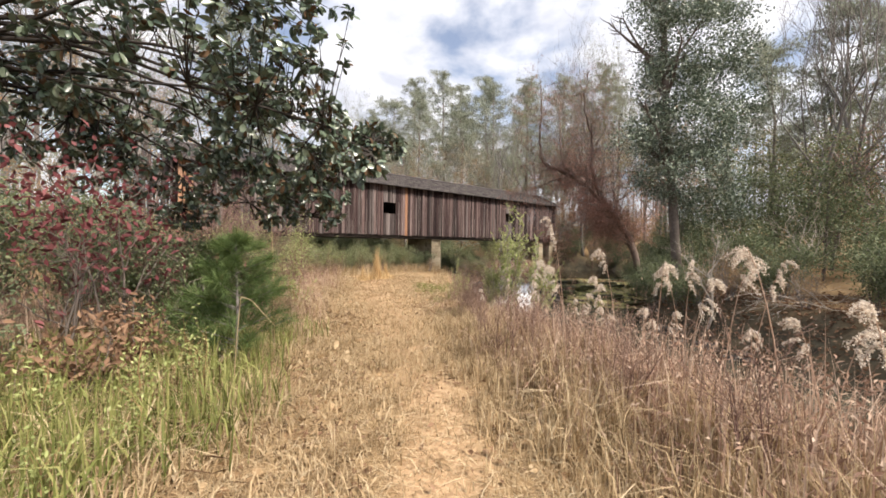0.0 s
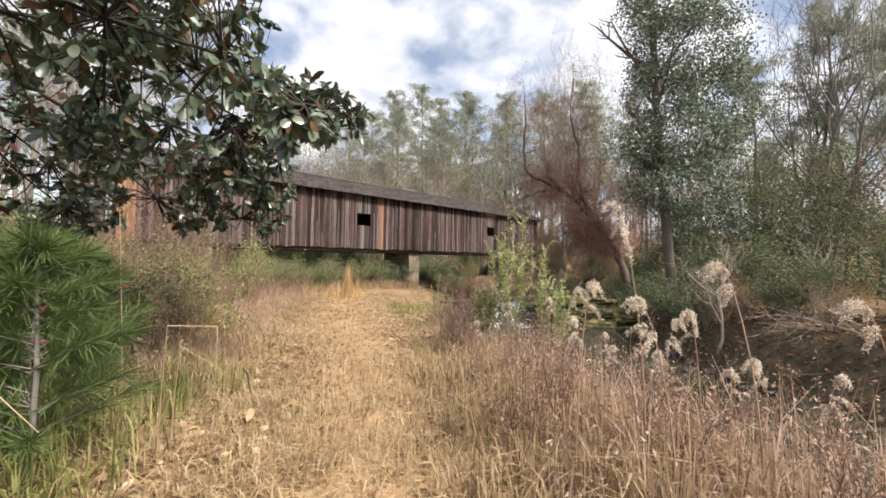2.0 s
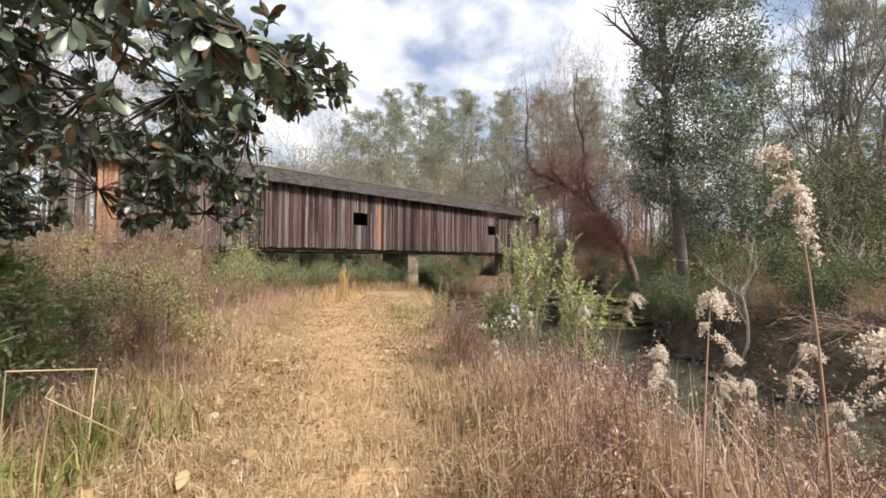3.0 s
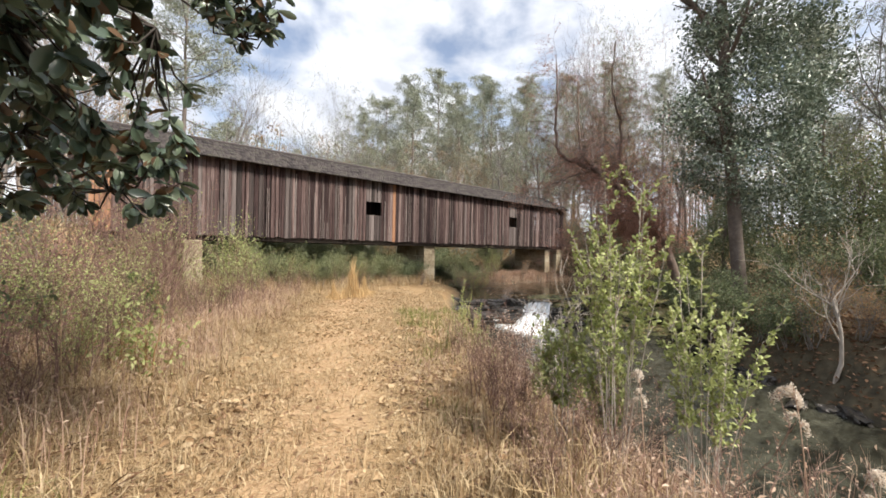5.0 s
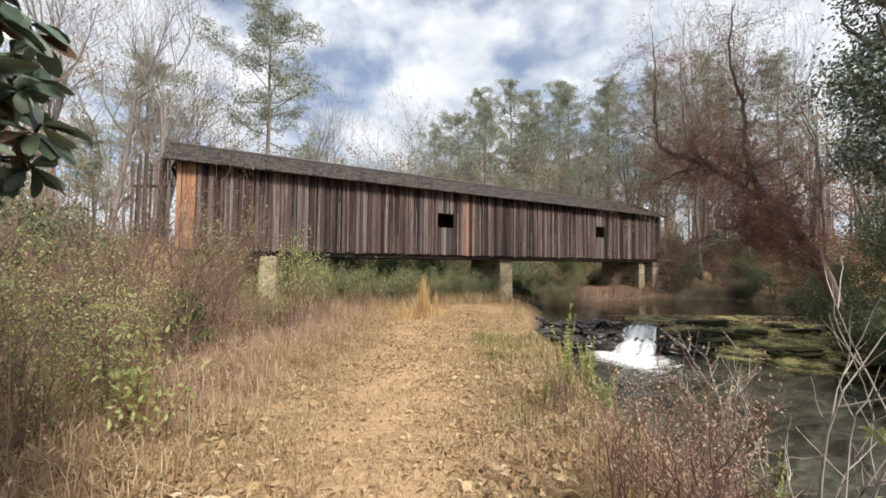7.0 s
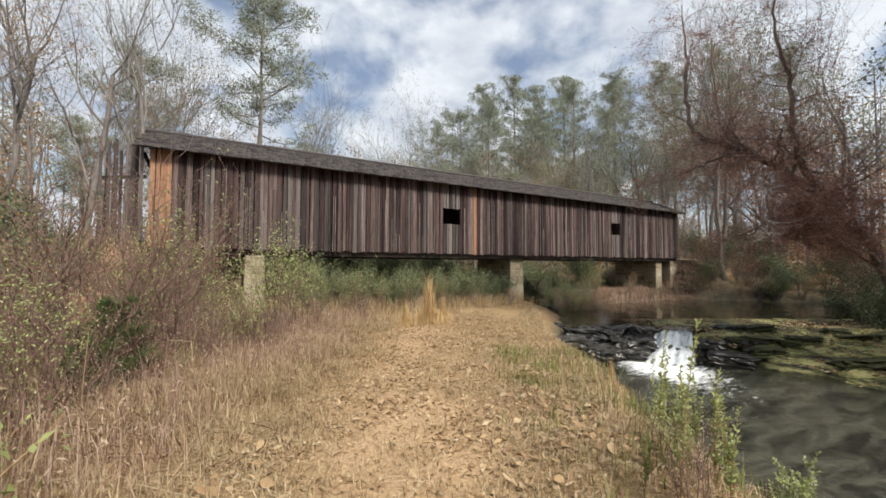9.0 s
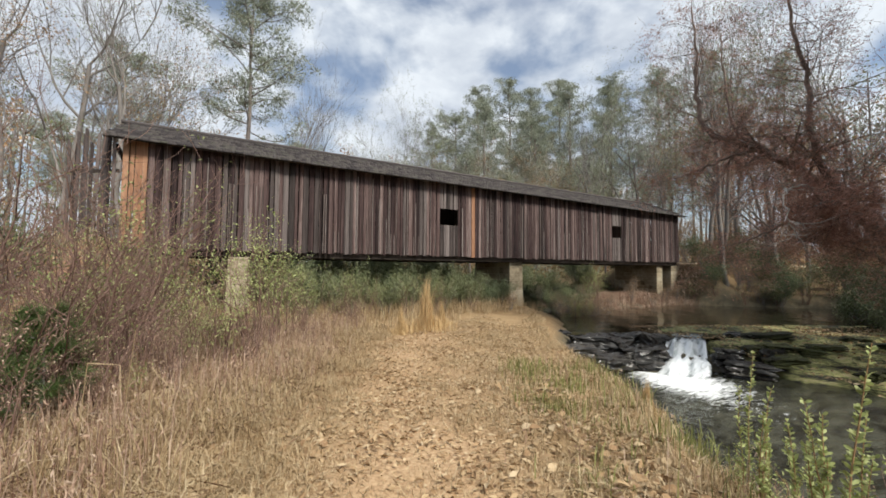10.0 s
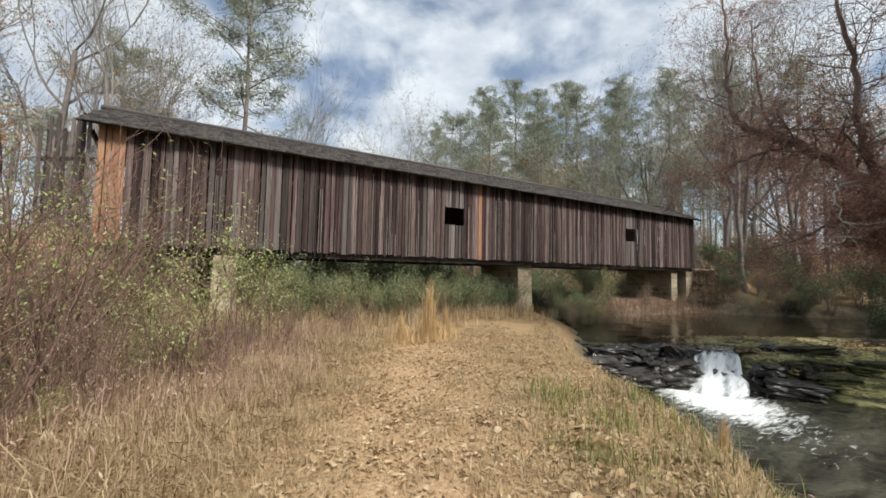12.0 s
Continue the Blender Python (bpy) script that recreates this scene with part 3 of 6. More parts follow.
def build_bridge():
    r = random.Random(3)
    bridge = tagged(new("covered_bridge"), "long weathered wooden covered bridge with vertical boards over a creek", "bridge")
    bm = bmesh.new()
    for z in (2.35, 3.5, 4.7, 5.75):
        box(bm, X0 + 0.02, X1 - 0.02, WALL_Y + 0.03, WALL_Y + 0.13, z - 0.07, z + 0.07)
    for i in range(15):
        x = X0 + 0.1 + i * (X1 - X0 - 0.2) / 14
        if any(a - 0.15 < x < b + 0.15 for a, b, _, _ in WINDOWS):
            continue
        box(bm, x - 0.09, x + 0.09, WALL_Y + 0.131, WALL_Y + 0.31, Z0, Z1 - 0.1)
    for a, b, c, d in WINDOWS:
        box(bm, a - 0.10, a, WALL_Y + 0.032, WALL_Y + 0.12, c - 0.04, d + 0.04)
        box(bm, b, b + 0.10, WALL_Y + 0.032, WALL_Y + 0.12, c - 0.04, d + 0.04)
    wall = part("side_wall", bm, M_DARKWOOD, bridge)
    widths = [0.15, 0.18, 0.2, 0.23]
    x, count = X0, 0
    kinds = {}
    while x < X1 - 0.1:
        w = min(r.choice(widths), X1 - x)
        c = x + w / 2
        mat = M_BOARD
        if X0 - 0.01 < x < X0 + 0.7:
            mat = M_ORANGE
        elif 17.95 < c < 18.15:
            mat = M_ORANGE
        elif X0 + 1.2 < c < 9.0 and r.random() < 0.45:
            mat = M_GREYBOARD
        elif r.random() < 0.12:
            mat = M_GREYBOARD
        spans = [(Z0, Z1)]
        for a, b, lo, hi in WINDOWS:
            if a - 0.02 < c < b + 0.02:
                spans = [(Z0, lo), (hi, Z1)]
        for lo, hi in spans:
            if lo == Z0:
                lo += r.uniform(-0.05, 0.04)
            key = (round(w, 2), round(lo, 2), round(hi, 2), mat.name)
            if key not in kinds:
                kinds[key] = board_mesh("board", w - r.choice((0.016, 0.026, 0.04)), lo, hi, mat if hi - lo > 3 or mat is M_ORANGE else M_GREYBOARD, skew=r.uniform(-0.012, 0.012))
            place("board", kinds[key], wall, pose(c, WALL_Y - r.uniform(0, 0.03), 0, 0, r.uniform(-0.15, 0.15), r.uniform(-2.0, 2.0)))
        x += w
    strips = [board_mesh("batten", w, Z0 + 0.02, Z1 - d, M_STRIP, 0.02) for w, d in ((0.02, 0.1), (0.028, 0.4), (0.034, 1.3), (0.024, 2.2), (0.03, 2.9), (0.022, 0.8))]
    for i in range(150):
        bx = r.uniform(X0 + 1.0, X1 - 0.2)
        if any(a - 0.05 < bx < b + 0.05 for a, b, _, _ in WINDOWS):
            continue
        place("batten", r.choice(strips), wall, pose(bx, WALL_Y - 0.052, r.uniform(-0.04, 0.02), 0, r.uniform(-0.3, 0.3), 0))
    # the far wall, the deck and the timbers under it
    bm = bmesh.new()
    x = X0
    while x < X1:
        w = r.uniform(0.2, 0.28)
        box(bm, x + 0.004, x + w - 0.004, BACK_Y, BACK_Y + 0.03, Z0 + r.uniform(-0.04, 0.04), Z1)
        x += w
    part("back_wall", bm, M_BOARD, bridge)
    bm = bmesh.new()
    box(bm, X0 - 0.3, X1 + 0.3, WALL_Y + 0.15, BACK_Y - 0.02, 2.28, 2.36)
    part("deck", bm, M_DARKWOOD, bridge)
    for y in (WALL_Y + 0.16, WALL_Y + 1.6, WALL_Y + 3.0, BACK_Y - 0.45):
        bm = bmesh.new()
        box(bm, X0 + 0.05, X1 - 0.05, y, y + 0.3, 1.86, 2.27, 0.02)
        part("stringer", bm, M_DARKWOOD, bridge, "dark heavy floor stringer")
    for i in range(12):
        x = X0 + 1.2 + i * 2.95
        for sgn in (-1, 1):
            p = Pile()
            tube(p, [(x, WALL_Y + 0.42, 2.4), (x + sgn * 1.45, WALL_Y + 0.42, 5.7)], [0.07, 0.07], 4)
            if not any(a - 1.7 < x < b + 1.7 for a, b, _, _ in WINDOWS):
                part("truss_brace", p, M_DARKWOOD, bridge)
    # roof: sheathing and courses of shingles on both slopes
    mid = (WALL_Y + BACK_Y) / 2
    for sgn in (-1, 1):
        eave = mid + sgn * (mid - WALL_Y + 0.42)
        run, rise = abs(eave - mid), RIDGE_Z - EAVE_Z
        slope = math.atan2(rise, run)
        length = math.hypot(run, rise)
        bm = bmesh.new()
        box(bm, X0 - 0.45, X1 + 0.35, -length, 0, -0.09, -0.03)
        ob = part("roof_slope", bm, M_DARKWOOD, bridge)
        p = Pile()
        courses = 11
        for k in range(courses):
            x = X0 - 0.5 + r.uniform(0, 0.2)
            while x < X1 + 0.38:
                w = r.uniform(0.14, 0.3)
                a, b = -length - 0.05 + k * length / courses, -length - 0.05 + (k + 1.5) * length / courses
                a += r.uniform(-0.03, 0.03)
                lift = r.uniform(0, 0.02)
                b = min(b, 0.02)
                v = [(x, a, -0.028 + lift), (x + w - 0.008, a, -0.028 + lift), (x + w - 0.008, b, -0.03), (x, b, -0.03), (x, a, 0.015 + lift), (x + w - 0.008, a, 0.015 + lift * 1.4), (x + w - 0.008, b, -0.012), (x, b, -0.012)]
                p.add(v, [(4, 5, 6), (4, 6, 7), (0, 1, 5), (0, 5, 4), (0, 4, 7), (0, 7, 3), (1, 2, 6), (1, 6, 5)])
                x += w
        sh = part("shingles", p, M_ROOF, ob, "grey weathered wood shingles")
        sh["kind"] = "stuff"
        ob.matrix_basis = Matrix.Translation((0, mid, RIDGE_Z)) @ (Matrix.Rotation(slope, 4, "X") if sgn < 0 else Matrix.Rotation(math.pi, 4, "Z") @ Matrix.Translation((-(X0 + X1), 0, 0)) @ Matrix.Rotation(slope, 4, "X"))
    p = Pile()
    tube(p, [(X0 - 0.5, mid, RIDGE_Z + 0.01), (X1 + 0.38, mid, RIDGE_Z + 0.01)], [0.09, 0.09], 5)
    part("ridge_cap", p, M_ROOF, bridge)
    for gx in (X0, X1 - 0.06):
        bm = bmesh.new()
        vs = [bm.verts.new(c) for c in ((gx, WALL_Y + 0.02, EAVE_Z + 0.1), (gx, BACK_Y, EAVE_Z + 0.1), (gx, mid, RIDGE_Z - 0.12))]
        f = bm.faces.new(vs)
        ext = bmesh.ops.extrude_face_region(bm, geom=[f])
        bmesh.ops.translate(bm, vec=(0.05, 0, 0), verts=[g for g in ext["geom"] if isinstance(g, bmesh.types.BMVert)])
        bmesh.ops.recalc_face_normals(bm, faces=bm.faces)
        part("gable", bm, M_GREYBOARD, bridge)
    return bridge


build_bridge()


def build_wing():
    r = random.Random(5)
    fence = tagged(new("picket_wing"), "tall weathered grey picket screen at the bridge mouth", "fence")
    fence.location = (3.3, 23.2, 2.0)
    a, b = Vector((0, 0, 0)), Vector((-1.5, 1.0, 0))
    for i in range(11):
        q = a.lerp(b, (i + 0.5) / 11)
        bm = bmesh.new()
        h = r.uniform(3.7, 4.25)
        vs = box(bm, -0.06, 0.06, -0.012, 0.012, 0, h)
        for v in vs:
            if v.co.z > 1 and v.co.x > 0:
                v.co.z -= r.uniform(0.02, 0.18)
        ob = part("picket", bm, M_GREYBOARD, fence)
        ob.matrix_basis = Matrix.Translation(q) @ pose(0, 0, 0, r.uniform(-1, 1), r.uniform(-1.5, 1.5), -34)
    for z in (0.8, 2.7):
        bm = bmesh.new()
        box(bm, -1.85, 0.05, 0.02, 0.08, z, z + 0.12)
        ob = part("rail", bm, M_DARKWOOD, fence)
        ob.matrix_basis = pose(0, 0, 0, 0, 0, -33.7)


build_wing()


def build_pier(x0, x1, y0, y1, z0, z1, seed, label):
    r = random.Random(seed)
    pier = tagged(new("bridge_pier"), label, "pier", group="stone bridge piers")
    pier.location = ((x0 + x1) / 2, (y0 + y1) / 2, z0)
    z = z0
    k = 0
    while z < z1 - 0.05:
        h = min(r.uniform(0.26, 0.4), z1 - z)
        n = max(3, round((y1 - y0) / 0.85))
        cuts = [y0 + (y1 - y0) * (i + (r.uniform(-0.2, 0.2) if 0 < i < n else 0) + (0.3 if k % 2 and 0 < i < n else 0)) / n for i in range(n + 1)]
        flare = 0.07 * (1 - (z - z0) / (z1 - z0))
        for c0, c1 in zip(cuts, cuts[1:]):
            bm = bmesh.new()
            j = [r.uniform(-0.012, 0.012) for _ in range(4)]
            box(bm, x0 - flare + j[0], x1 + flare + j[1], c0 + 0.003, c1 - 0.003, z + 0.003, z + h - 0.003, 0.012)
            bmesh.ops.translate(bm, vec=-pier.location, verts=bm.verts)
            part("stone", bm, M_PIER, pier)
        z += h
        k += 1


build_pier(20.9, 21.85, 23.25, 26.7, -1.6, 1.86, 1, "tall tan stone pier under the bridge middle")
build_pier(35.6, 36.3, 23.25, 26.9, -1.7, 1.86, 2, "stone pier standing at the water under the bridge")
build_pier(6.75, 7.46, 23.0, 26.5, -0.7, 1.86, 4, "yellowish stone pier half hidden by brush")
build_pier(37.3, 38.6, 23.1, 27.2, -0.6, 1.86, 6, "shaded stone abutment at the bridge end")
build_pier(2.4, 3.7, 23.1, 27.2, -0.2, 1.86, 8, "clay-stained stone abutment at the bridge end")


def build_road(x0, x1, name):
    bm = bmesh.new()
    box(bm, x0, x1, 23.6, 27.2, 1.9, 2.12, 0.04)
    ob = part(name, bm, M_ROAD, None)
    tagged(ob, "sandy track leading onto the wooden bridge", "road", kind="structure")


build_road(38.4, 75, "road")
build_road(-40, 3.2, "road")

# ---- trees ----
UP = np.array([0, 0, 1.0])


class Plant:
    def __init__(self, seed):
        self.r = np.random.default_rng(seed)
        self.wood, self.twigs = Pile(), Pile()
        self.tips, self.tipway = [], []
        self.fine = 0.006

    def limb(self, start, way, length, radius, level, levels, kids, droop=0.0, rise=0.15, wander=0.16, spread=0.75, thin=0.62, leafy=1):
        r = self.r
        n = 6 if level < 2 else 4
        pts = [np.array(start, float)]
        d = unit(np.array(way, float))
        for i in range(n):
            d = unit(d + r.normal(0, wander, 3) + UP * (rise if level else 0) - UP * droop * level)
            pts.append(pts[-1] + d * length / n)
        pts = np.array(pts)
        end = radius * (0.55 if level == 0 else 0.3)
        tube(self.wood if level < 2 else self.twigs, pts, np.linspace(radius, end, n + 1), (8, 6, 4, 3, 3)[min(level, 4)])
        if level >= levels - leafy:
            for k in range(1, n + 1):
                self.tips.append(pts[k])
                self.tipway.append(d)
        if level >= levels:
            return
        count = kids[min(level, len(kids) - 1)]
        for i in range(count):
            t = r.uniform(0.35 if level == 0 else 0.2, 1.0) if i else 1.0
            k = min(n - 1, int(t * n))
            p = pts[k] + (pts[k + 1] - pts[k]) * (t * n - k) if k < n else pts[-1]
            axis_way = unit(pts[min(k + 1, n)] - pts[k])
            q = unit(np.cross(axis_way, r.normal(size=3)))
            nd = unit(axis_way * (1 - spread * 0.5) + q * spread * r.uniform(0.6, 1.1))
            self.limb(p, nd, length * thin * r.uniform(0.7, 1.15), max(self.fine, radius * (1 - 0.5 * t) * 0.6), level + 1, levels, kids, droop, rise, wander, spread, thin, leafy)

    def thing(self, name, label, category, bark, leaf=None, leafmat=None, crown="crown", group=""):
        ob = tagged(new(name), label, category, group=group)
        part("trunk", self.wood, bark, ob)
        if self.twigs.n:
            part("branchwork", self.twigs, bark, ob)["kind"] = "stuff"
        if leaf is not None and leaf.n:
            part(crown, leaf, leafmat, ob)
        return ob


def bare_tree(seed, h, label, bark=None, spread=0.75, kids=(7, 6, 5, 3), levels=4, r0=None, dusting=None, dust=0.0):
    p = Plant(seed)
    p.limb((0, 0, -0.3), (p.r.normal(0, 0.05), p.r.normal(0, 0.05), 1), h * 0.55, r0 or h * 0.0085, 0, levels, kids, 0, 0.14, 0.11, spread, 0.6)
    leaf = None
    if dusting:
        leaf = Pile()
        tips = np.array(p.tips)
        k = p.r.random(len(tips)) < dust
        t = np.repeat(tips[k], 3, 0) + p.r.normal(0, 0.18, (3 * k.sum(), 3))
        leaves(leaf, t, p.r.normal(size=t.shape), p.r.uniform(0.07, 0.14, len(t)), 0.07, r=p.r)
    return p.thing("bare_tree", label, "tree", bark or M_BARK, leaf, dusting)


def pine_tree(seed, h, label, base=0.5, width=0.17, dense=1.0):
    """A loblolly-like pine: a long bare stem, crooked limbs and rounded pads of needles."""
    p = Plant(seed)
    r = p.r
    n = 9
    z = np.linspace(-0.3, h, n)
    trunk = np.stack([np.cumsum(r.normal(0, 0.14, n)), np.cumsum(r.normal(0, 0.14, n)), z], 1)
    tube(p.wood, trunk, np.linspace(h * 0.0115, 0.03, n), 8)
    needle = Pile()
    pads, size = [], []
    count = int(h * 1.35 * dense)
    for i in range(count):
        t = base + (1 - base) * (i + r.random()) / count
        o = np.array([np.interp(t * h, z, trunk[:, k]) for k in range(3)])
        a = i * 2.4 + r.normal(0, 0.5)
        u = (t - base) / (1 - base)
        ln = h * width * (0.25 + 0.95 * math.sin(math.pi * min(1, 0.25 + 0.72 * u))) * r.uniform(0.45, 1.15)
        d = unit(np.array([math.cos(a), math.sin(a), r.uniform(-0.05, 0.55)]))
        m = 5
        bend = r.normal(0, 0.08, 3) * ln
        pts = np.array([o + d * ln * k / m + UP * 0.18 * ln * (k / m) ** 2 + bend * math.sin(math.pi * k / m) for k in range(m + 1)])
        tube(p.twigs, pts, np.linspace(0.03 + h * 0.0011, 0.012, m + 1), 3)
        for k in range(2, m + 1):
            for _ in range(3):
                q = pts[k] + r.normal(0, 1, 3) * np.array([0.5, 0.5, 0.28]) * (0.4 + 0.14 * ln)
                tube(p.twigs, [pts[k], (pts[k] + q) / 2 + UP * 0.05, q], [0.014, 0.01, 0.006], 3)
                pads.append(q)
                size.append(r.uniform(0.26, 0.55))
    pads, size = np.array(pads), np.array(size)
    rep = 44
    way = unit(r.normal(size=(len(pads) * rep, 3)) + np.array([0, 0, 0.35]))
    q = np.repeat(pads, rep, 0) + way * np.repeat(size, rep)[:, None] * r.uniform(0.2, 1.0, (len(way), 1)) * np.array([1.15, 1.15, 0.75])
    leaves(needle, q, way + r.normal(0, 0.35, q.shape), r.uniform(0.18, 0.34, len(q)), 0.052, 0.02, r=r)
    return p.thing("pine_tree", label, "tree", M_PINEBARK, needle, M_HAZENEEDLE)


def cloud_leaves(pile, r, balls, clumps, per, size, spread, shell=0.55):
    """Clumps of leaves filling a crown made of ellipsoids (centre, radii); uneven, with gaps between clumps."""
    vol = np.array([b[1][0] * b[1][1] * b[1][2] for b in balls])
    for (c, rad), n in zip(balls, np.maximum(1, (clumps * vol / vol.sum()).astype(int))):
        d = unit(r.normal(size=(n, 3))) * (shell + (1 - shell) * r.random((n, 1))) ** 0.6
        centre = np.array(c) + d * np.array(rad)
        t = np.repeat(centre, per, 0) + r.normal(0, 1, (n * per, 3)) * np.array([spread, spread, spread * 0.7])
        leaves(pile, t, r.normal(size=t.shape) + np.array([0, 0, -0.3]), r.uniform(0.6, 1.3, len(t)) * size, size * 0.55, r=r)


def crown_tree(seed, h, label, mat, bark, balls, clumps, per, size, spread, name, kids=(9, 5, 3), trunk=0.75, r0=None, thin=0.42):
    p = Plant(seed)
    p.limb((0, 0, -0.3), (p.r.normal(0, 0.015), p.r.normal(0, 0.015), 1), h * trunk, r0 or h * 0.012, 0, 3, kids, 0, 0.1, 0.03, 0.9, thin)
    leaf = Pile()
    cloud_leaves(leaf, p.r, balls, clumps, per, size, spread)
    return p.thing(name, label, "tree", bark, leaf, mat)


def shrub(seed, h, label, mat, bark, stems=9, size=0.07, per=3, width=0.5, name="shrub", clump=0.08, levels=2, kids=(5, 3), droop=0.0, spread=0.7, wander=0.12, stem=None, fine=0.0045, bare=0.0):
    p = Plant(seed)
    p.fine = fine
    r = p.r
    for i in range(stems):
        a = r.uniform(0, 2 * np.pi)
        o = np.array([math.cos(a), math.sin(a), 0]) * r.uniform(0, 0.12) * h
        p.limb(o - UP * 0.05, (math.cos(a) * width * r.uniform(0.2, 1), math.sin(a) * width * r.uniform(0.2, 1), 1), h * r.uniform(0.5, 0.85), stem or 0.006 + 0.005 * h, 1, levels + 1, (0,) + kids, droop, 0.12, wander, spread, 0.5)
    leaf = Pile()
    if mat is not None:
        tips = np.array(p.tips)
        tips = tips[(tips[:, 2] > bare * h) | (r.random(len(tips)) < 0.12)]
        t = np.repeat(tips, per, 0) + r.normal(0, clump, (len(tips) * per, 3))
        leaves(leaf, t, r.normal(size=t.shape) + UP * 0.3, r.uniform(0.6, 1.4, len(t)) * size, size * 0.5, r=r)
    ob = tagged(new(name), label, "shrub")
    part("stem_clump", p.wood, bark, ob)["kind"] = "stuff"
    if p.twigs.n:
        part("twig_work", p.twigs, bark, ob)["kind"] = "stuff"
    if leaf.n:
        part("foliage", leaf, mat, ob)
    return ob


def spot(x, y, turn=0.0, size=1.0, lean=0.0, sink=0.0):
    return pose(x, y, float(land(x, y)) - sink, lean, 0, turn) @ Matrix.Diagonal((size, size, size, 1))


def plant(proto, places):
    """The first place takes the plant itself, the others its copies. Rows: x, y, turn, size."""
    for i, row in enumerate(places):
        if i == 0:
            proto.matrix_basis = spot(*row)
        else:
            copy_thing_scaled(proto, spot(*row))


def copy_thing_scaled(proto, m):
    keep = proto.matrix_basis.copy()
    proto.matrix_basis = Matrix.Identity(4)
    c = copy_thing(proto, m)
    proto.matrix_basis = keep
    return c


# behind the bridge
plant(pine_tree(1, 20.5, "tall slender pine with a high open crown", 0.52, 0.17, 1.15), [(7.7, 34, 0, 1.0), (60, 62, 70, 1.45), (-22, 48, 140, 1.1), (47, 70, 200, 1.5), (-3, 58, 10, 1.2)])
plant(pine_tree(2, 26, "tall dark pine in the woods behind the bridge", 0.42, 0.14, 1.1), [(42, 54, 0, 1.05), (50, 52, 80, 1.15), (57, 50, 160, 1.2), (64, 47, 220, 1.25), (36, 60, 300, 0.95), (70, 52, 30, 1.3), (54, 62, 120, 1.4), (78, 45, 10, 1.3), (45, 60, 50, 1.25), (88, 40, 77, 1.3), (47, 48, 40, 0.9), (61, 56, 99, 1.35), (56, 43, 9, 0.9), (66, 40, 150, 1.2), (74, 36, 250, 1.3), (84, 30, 190, 1.3)])
plant(pine_tree(3, 16, "small round-topped pine among bare trees", 0.4, 0.2, 1.3), [(15, 52, 0, 1.0), (24, 56, 90, 1.0), (31, 52, 190, 1.05), (40, 46, 30, 0.9), (-8, 62, 0, 1.1), (52, 43, 45, 1.0), (60, 40, 90, 1.1), (47, 42, 200, 0.9), (36, 50, 260, 1.1), (66, 38, 0, 1.1), (40, 4.5, 300, 1.0), (34.5, 0.6, 20, 0.95), (38, -2.2, 130, 1.1), (31.5, -3.0, 240, 0.85)])
plant(bare_tree(11, 20, "leafless grey hardwood with spreading limbs", dusting=M_OLIVE, dust=0.3), [(-0.5, 31, 0, 1.0), (40.5, 21, 250, 1.05), (43, 18, 70, 1.1), (46, 22, 10, 1.2), (26, 52, 40, 1.35), (-9, 34, 100, 1.0), (33, 48, 160, 1.0), (-16, 26, 200, 0.95), (18, 60, 250, 1.2), (62, 36, 300, 1.0), (-30, 34, 60, 1.1), (44, 29, 110, 1.0), (26.5, 42, 75, 0.95), (23.5, 47, 10, 1.0)])
plant(bare_tree(12, 18, "slim leafless tree with upright branches", spread=0.55), [(11.5, 37, 0, 1.0), (3.5, 37, 80, 1.05), (-5, 40, 150, 1.1), (21, 44, 20, 1.0), (39, 20, 60, 1.2), (45, 24, 200, 1.3), (49, 16, 90, 1.3), (2.2, 31, 140, 1.0), (-3, 30, 260, 1.05), (-12, 44, 270, 1.1), (29, 44, 330, 0.95), (50, 30, 10, 1.0), (56, 34, 100, 1.1), (-7, 30, 220, 1.0), (-2, 46, 33, 1.1), (42, 34, 66, 1.1)])
plant(bare_tree(13, 15, "bare crooked tree with a few tan leaves", dusting=M_TANLEAF, dust=0.35, spread=0.85), [(1, 35, 0, 1.0), (44, 38, 120, 1.1), (36, 40, 200, 1.0), (-4, 28.5, 300, 0.85), (52, 26, 50, 1.1), (20, 38, 90, 0.85), (60, 28, 180, 1.2), (-18, 38, 0, 1.0), (26, 40, 45, 0.9), (31, 38, 100, 0.9), (-11, 22, 130, 0.9), (48, 20, 75, 1.2)])
# across the creek
plant(crown_tree(21, 17, "tall dark holly tree with glossy leaves on the far bank", M_HOLLY, M_DARKBARK,
      [((0.2, 0, 5.6), (2.3, 2.3, 1.5)), ((0.5, 0, 8.0), (2.6, 2.6, 1.7)), ((-0.9, 0.3, 10.2), (1.7, 1.7, 1.2)), ((0.6, -0.4, 12.4), (2.7, 2.7, 1.9)), ((0.2, 0, 15.6), (2.3, 2.3, 2.2)), ((-2.4, 1.2, 7.2), (1.3, 1.3, 0.9)), ((2.6, -1.4, 9.8), (1.6, 1.6, 1.2)), ((-2.1, 0.9, 13.4), (1.2, 1.2, 0.9)), ((1.6, -1.0, 4.0), (1.5, 1.5, 1.0)), ((0, 0, 18), (1.4, 1.4, 1.5))], 1150, 44, 0.15, 0.33, "holly_tree", (18, 6, 4), 1.0, 0.26, 0.2), [(23.7, 5.8, 0, 1.0)])
